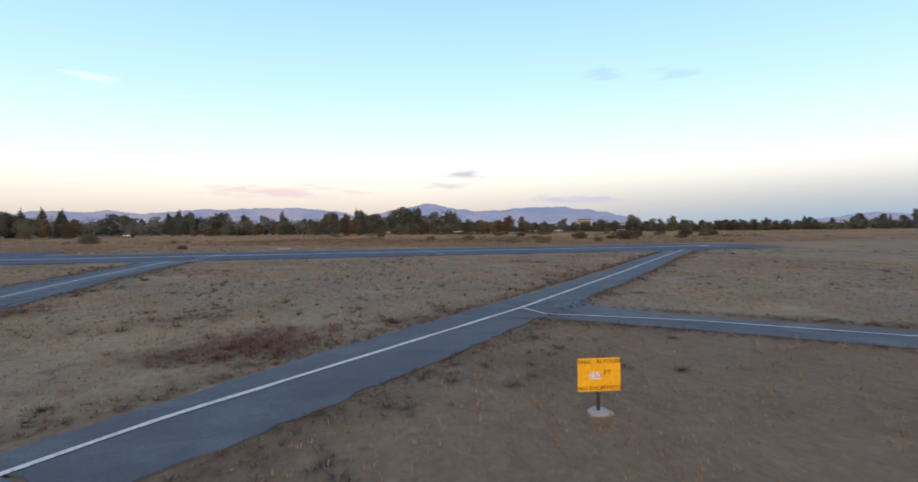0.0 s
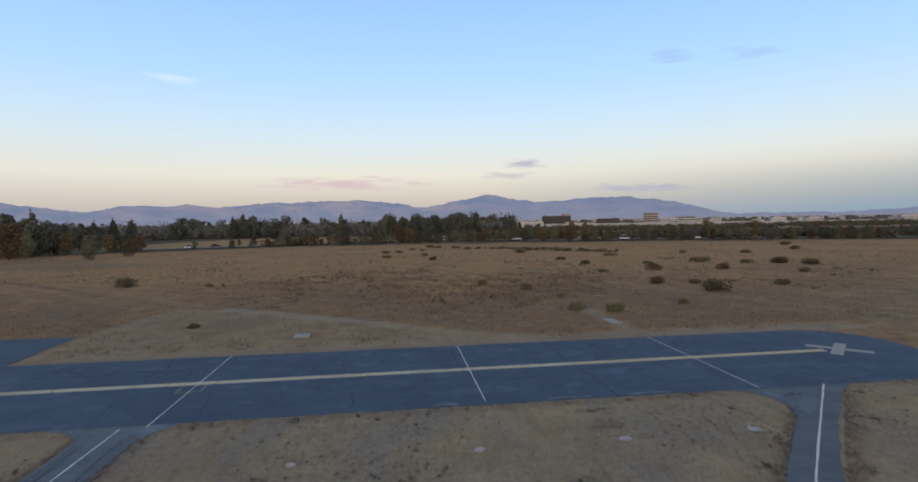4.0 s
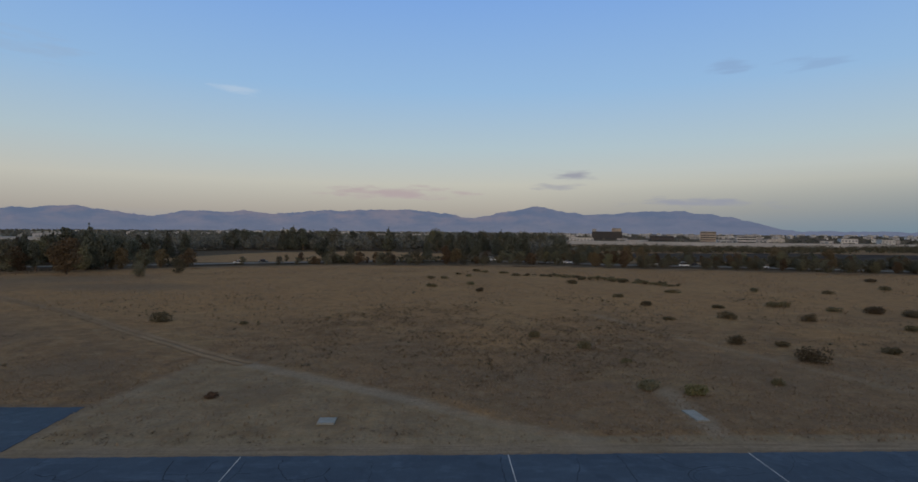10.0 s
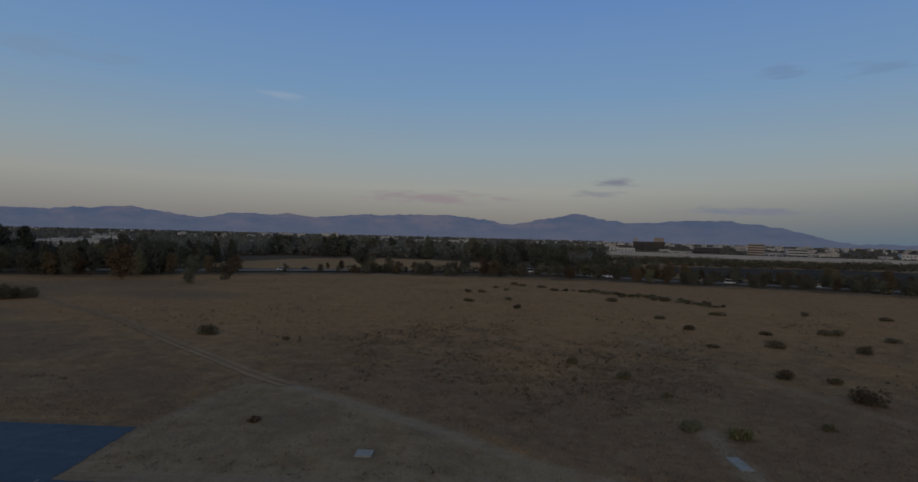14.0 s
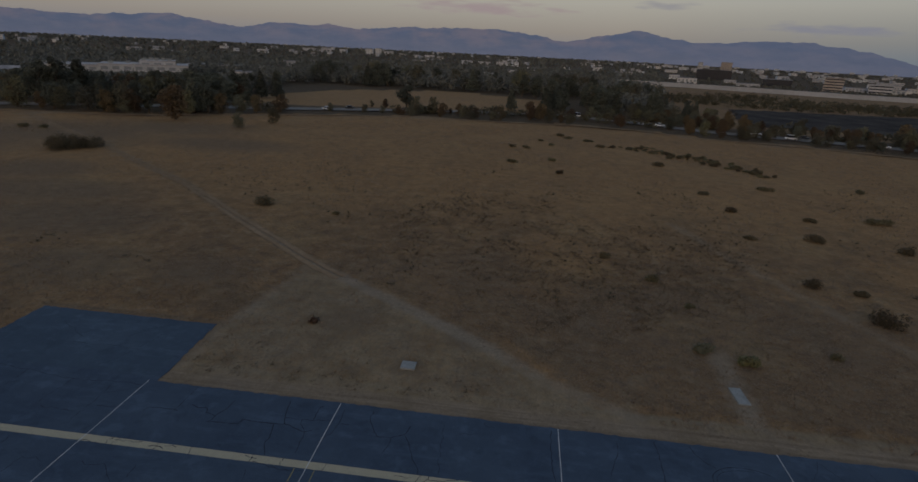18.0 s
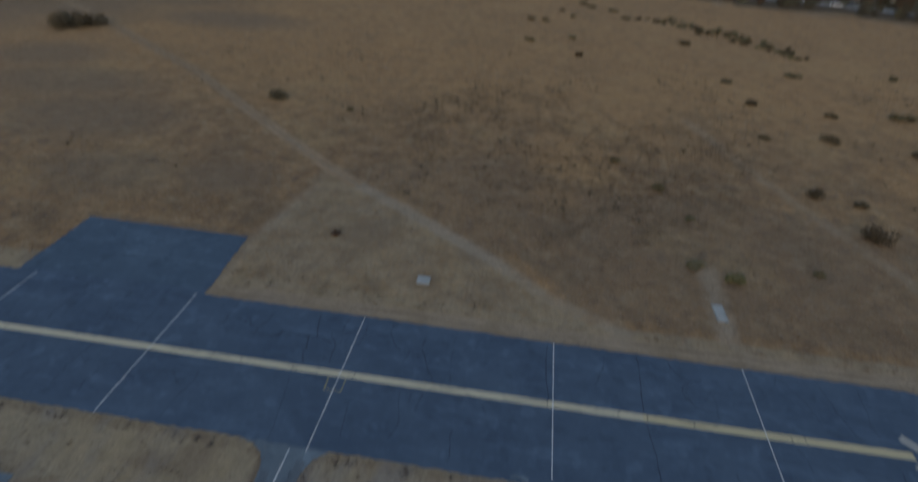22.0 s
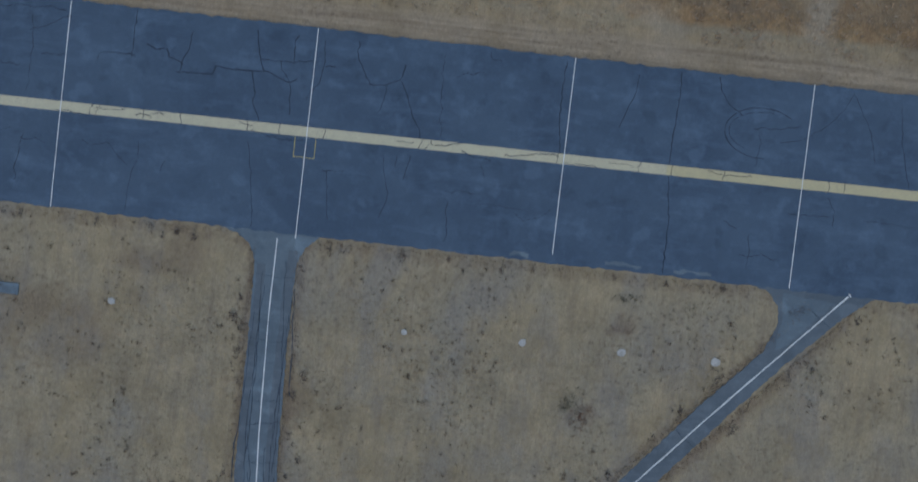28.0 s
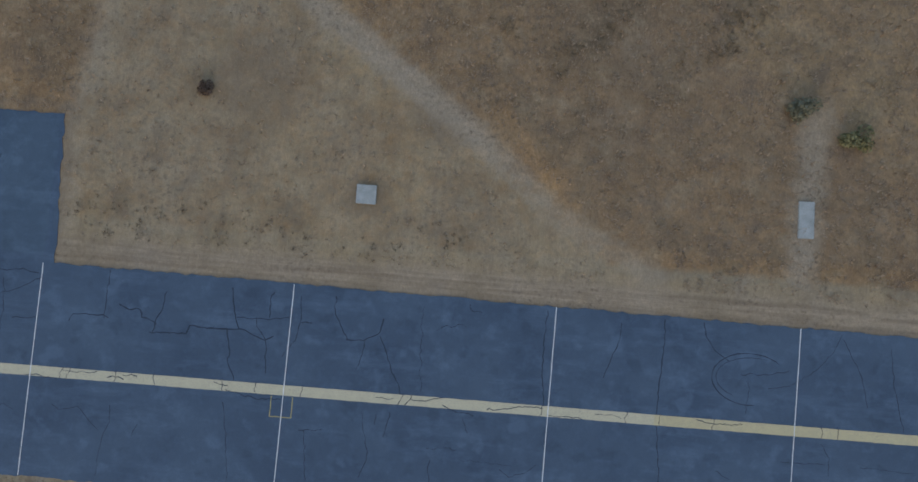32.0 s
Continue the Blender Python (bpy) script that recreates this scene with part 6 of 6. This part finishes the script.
def brush():
    """Low thickets in the basin and on both sides of the road."""
    gen = np.random.RandomState(19)
    n = 7500
    x, y = gen.uniform(-130, 640, n), gen.uniform(90, 620, n)
    v = np.array([noise.noise((a * 0.012, b * 0.03, 2.2)) for a, b in zip(x, y)])
    ry = np.interp(x, [p[0] for p in ROAD_LINE], [p[1] for p in ROAD_LINE])
    thicket = ((y > 372 + 0.05 * x) & (y < 500 + 0.06 * x) & (v > -0.12) & (x > 100)) | ((y > ry + 8) & (y < ry + 34) & (v > -0.2) & (x > 70)) | ((y > 470) & (y < 560 - 0.05 * x) & (v > 0.3) & (x > 130))
    thicket |= (y < ry - 7) & (y > ry - 17) & (v > 0.0) & (x > 70)
    thicket |= (y < ry - 6) & (y > ry - 15) & (v > -0.3) & (x < 70) & ((x < -88) | (x > -52))
    x, y = x[thicket], y[thicket]
    h = gen.uniform(2.2, 5.5, len(x))
    vs = []
    for _ in range(50):
        d = gen.normal(size=(len(x), 3))
        d /= np.linalg.norm(d, axis=1)[:, None]
        p = np.stack([x, y, h * 0.5], 1) + d * np.stack([h * 0.8, h * 0.8, h * 0.5], 1) * gen.uniform(0.5, 1.1, (len(x), 1))
        p[:, 2] = np.clip(p[:, 2], 0.2, None)
        u, w = gen.normal(size=(2, len(x), 3))
        u /= np.linalg.norm(u, axis=1)[:, None]
        w = np.cross(u, w)
        w /= np.linalg.norm(w, axis=1)[:, None]
        s = 0.55 * gen.uniform(0.6, 1.3, (len(x), 1))
        vs.append(np.stack([p - u * s, p + w * s * 0.7, p + u * s, p - w * s * 0.7], 1).reshape(-1, 3))
    v = np.concatenate(vs)
    return v.tolist(), [], np.arange(len(v)).reshape(-1, 4).tolist()


BRUSH = leaf_material("brush_leaves", (0.082, 0.080, 0.046), (0.145, 0.132, 0.076))
tagged(part("brush", brush(), BRUSH), "olive and brown thickets in the basin and along the road", "brush", kind="stuff")
# Distance haze is put into this leaf colour, paler and greyer than near crowns.
HAZY_FAR_LEAF = leaf_material("hazy_far_leaves", (0.090, 0.097, 0.087), (0.176, 0.170, 0.138))
tagged(part("far_woods", far_woods(), HAZY_FAR_LEAF), "dark mixed woods and street trees reaching to the hills", "woods", kind="stuff")


def skyline(az):
    """Height of the far hills over the horizon, in degrees, by bearing in degrees."""
    e = 1.75 / (1 + math.exp((az - 31.0) / 1.7)) if az > 0 else 1.75
    for at, up, wide in ((-28, -0.6, 2.4), (-17, -0.2, 1.6), (3.4, -0.42, 2.0), (16.5, -0.15, 2.5), (-6, 0.42, 6), (10.2, 0.8, 3.0), (22, 0.35, 4.5), (-42, -0.35, 5), (52, 0.85, 5), (-34, 0.15, 3)):
        e += up * math.exp(-((az - at) / wide) ** 2)
    rough = sum(noise.noise((az * f, 3.1 + f, 0)) * a for f, a in ((0.5, 0.12), (1.3, 0.12), (3.1, 0.07), (7.0, 0.03)))
    return max(e, 0.15) + rough


def build_hills():
    vs, fs, cols, rows = [], [], 1800, 12
    for i in range(cols):
        az = -180 + 360 * i / cols
        top = 4700 * math.tan(radians(skyline(az) if abs(az) < 75 else 0.9 + 0.4 * noise.noise((az * 0.1, 5, 1)))) + 20
        for j in range(rows):
            u = j / (rows - 1)
            r = 4300 + 420 * u + 60 * noise.noise((az * 0.4, u * 3, 2))
            z = -20 + (top + 20) * (u ** 0.9) + (1 - u) * u * (90 * noise.noise((az * 0.35, u * 4, 6)) + 45 * noise.noise((az * 1.2, u * 6, 9)))
            vs.append((r * math.sin(radians(az)) + 13, r * math.cos(radians(az)) - 23, z))
    for i in range(cols):
        for j in range(rows - 1):
            a, b = i * rows + j, (i + 1) % cols * rows + j
            fs.append((a, b, b + 1, a + 1))
    return vs, [], fs


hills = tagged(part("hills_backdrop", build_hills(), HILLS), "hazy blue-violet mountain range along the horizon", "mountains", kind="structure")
hills.data.polygons.foreach_set("use_smooth", np.ones(len(hills.data.polygons), bool))


# ---- small things round the junction ----
def model_stand(x, y, turn):
    s = empty("model_stand", pose(x, y, 0, 0, 0, turn), "low white tubular stand for model aircraft on worn ground", "stand")
    for y in (-0.22, 0.22):
        part("rail", rod(bmesh.new(), (-0.9, y, 0.12 if y < 0 else 0.45), (0.9, y, 0.12 if y < 0 else 0.45), 0.022), WHITE, s)
    for x in (-0.75, -0.25, 0.25, 0.75):
        part("strut", rod(bmesh.new(), (x, -0.22, 0.0), (x + 0.12, 0.22, 0.47), 0.015), WHITE, s)
        part("leg", rod(bmesh.new(), (x + 0.12, 0.22, 0.45), (x + 0.12, 0.30, 0.0), 0.022), WHITE, s)


def low_seat(x, y, turn):
    s = empty("bench", pose(x, y, 0, 0, 0, turn), "small white bench at the edge of the pavement", "bench", "benches by the junction")
    part("seat", boxed(-0.3, -0.12, 0.38, 0.3, 0.42, 0.42, bevel=0.01), WORN_CONCRETE, s)
    for dx in (-0.24, 0.24):
        part("leg", rod(bmesh.new(), (dx, -0.1, 0.4), (dx, -0.5, 0.0), 0.035), WORN_CONCRETE, s)
        part("leg", boxed(dx - 0.03, 0.34, 0, dx + 0.03, 0.4, 0.38), WORN_CONCRETE, s)


def low_sign(x, y, turn, material, label):
    s = empty("sign", pose(x, y, 0, 0, 0, turn), label, "sign", "low signs by the junction")
    part("post", rod(bmesh.new(), (0, 0.03, -0.05), (0, 0.03, 0.6), 0.022), RUST, s)
    part("board", boxed(-0.3, -0.006, 0.28, 0.3, 0.006, 0.7, bevel=0.004), material, s)


model_stand(-4.1, -37.0, 14)
model_stand(-4.2, -42.3, 10)
low_seat(-10.4, -41.85, 5)
low_seat(-14.3, -42.1, 3)
low_sign(-15.0, -38.3, 4, SIGN, "yellow sign on a short steel post in worn grass")
low_sign(-11.0, -39.3, -6, CONCRETE, "small greyish sign on a short post in worn grass")
cone = empty("marker_cone", pose(-4.75, -38.1, 0), "small red and white marker cone at the pavement edge", "cone")
part("base", boxed(-0.16, -0.16, 0, 0.16, 0.16, 0.03, bevel=0.01), RED, cone)
part("body", rod(bmesh.new(), (0, 0, 0.03), (0, 0, 0.24), 0.11, 0.07, 14), RED, cone)
part("collar", rod(bmesh.new(), (0, 0, 0.24), (0, 0, 0.4), 0.069, 0.03, 14), WHITE, cone)
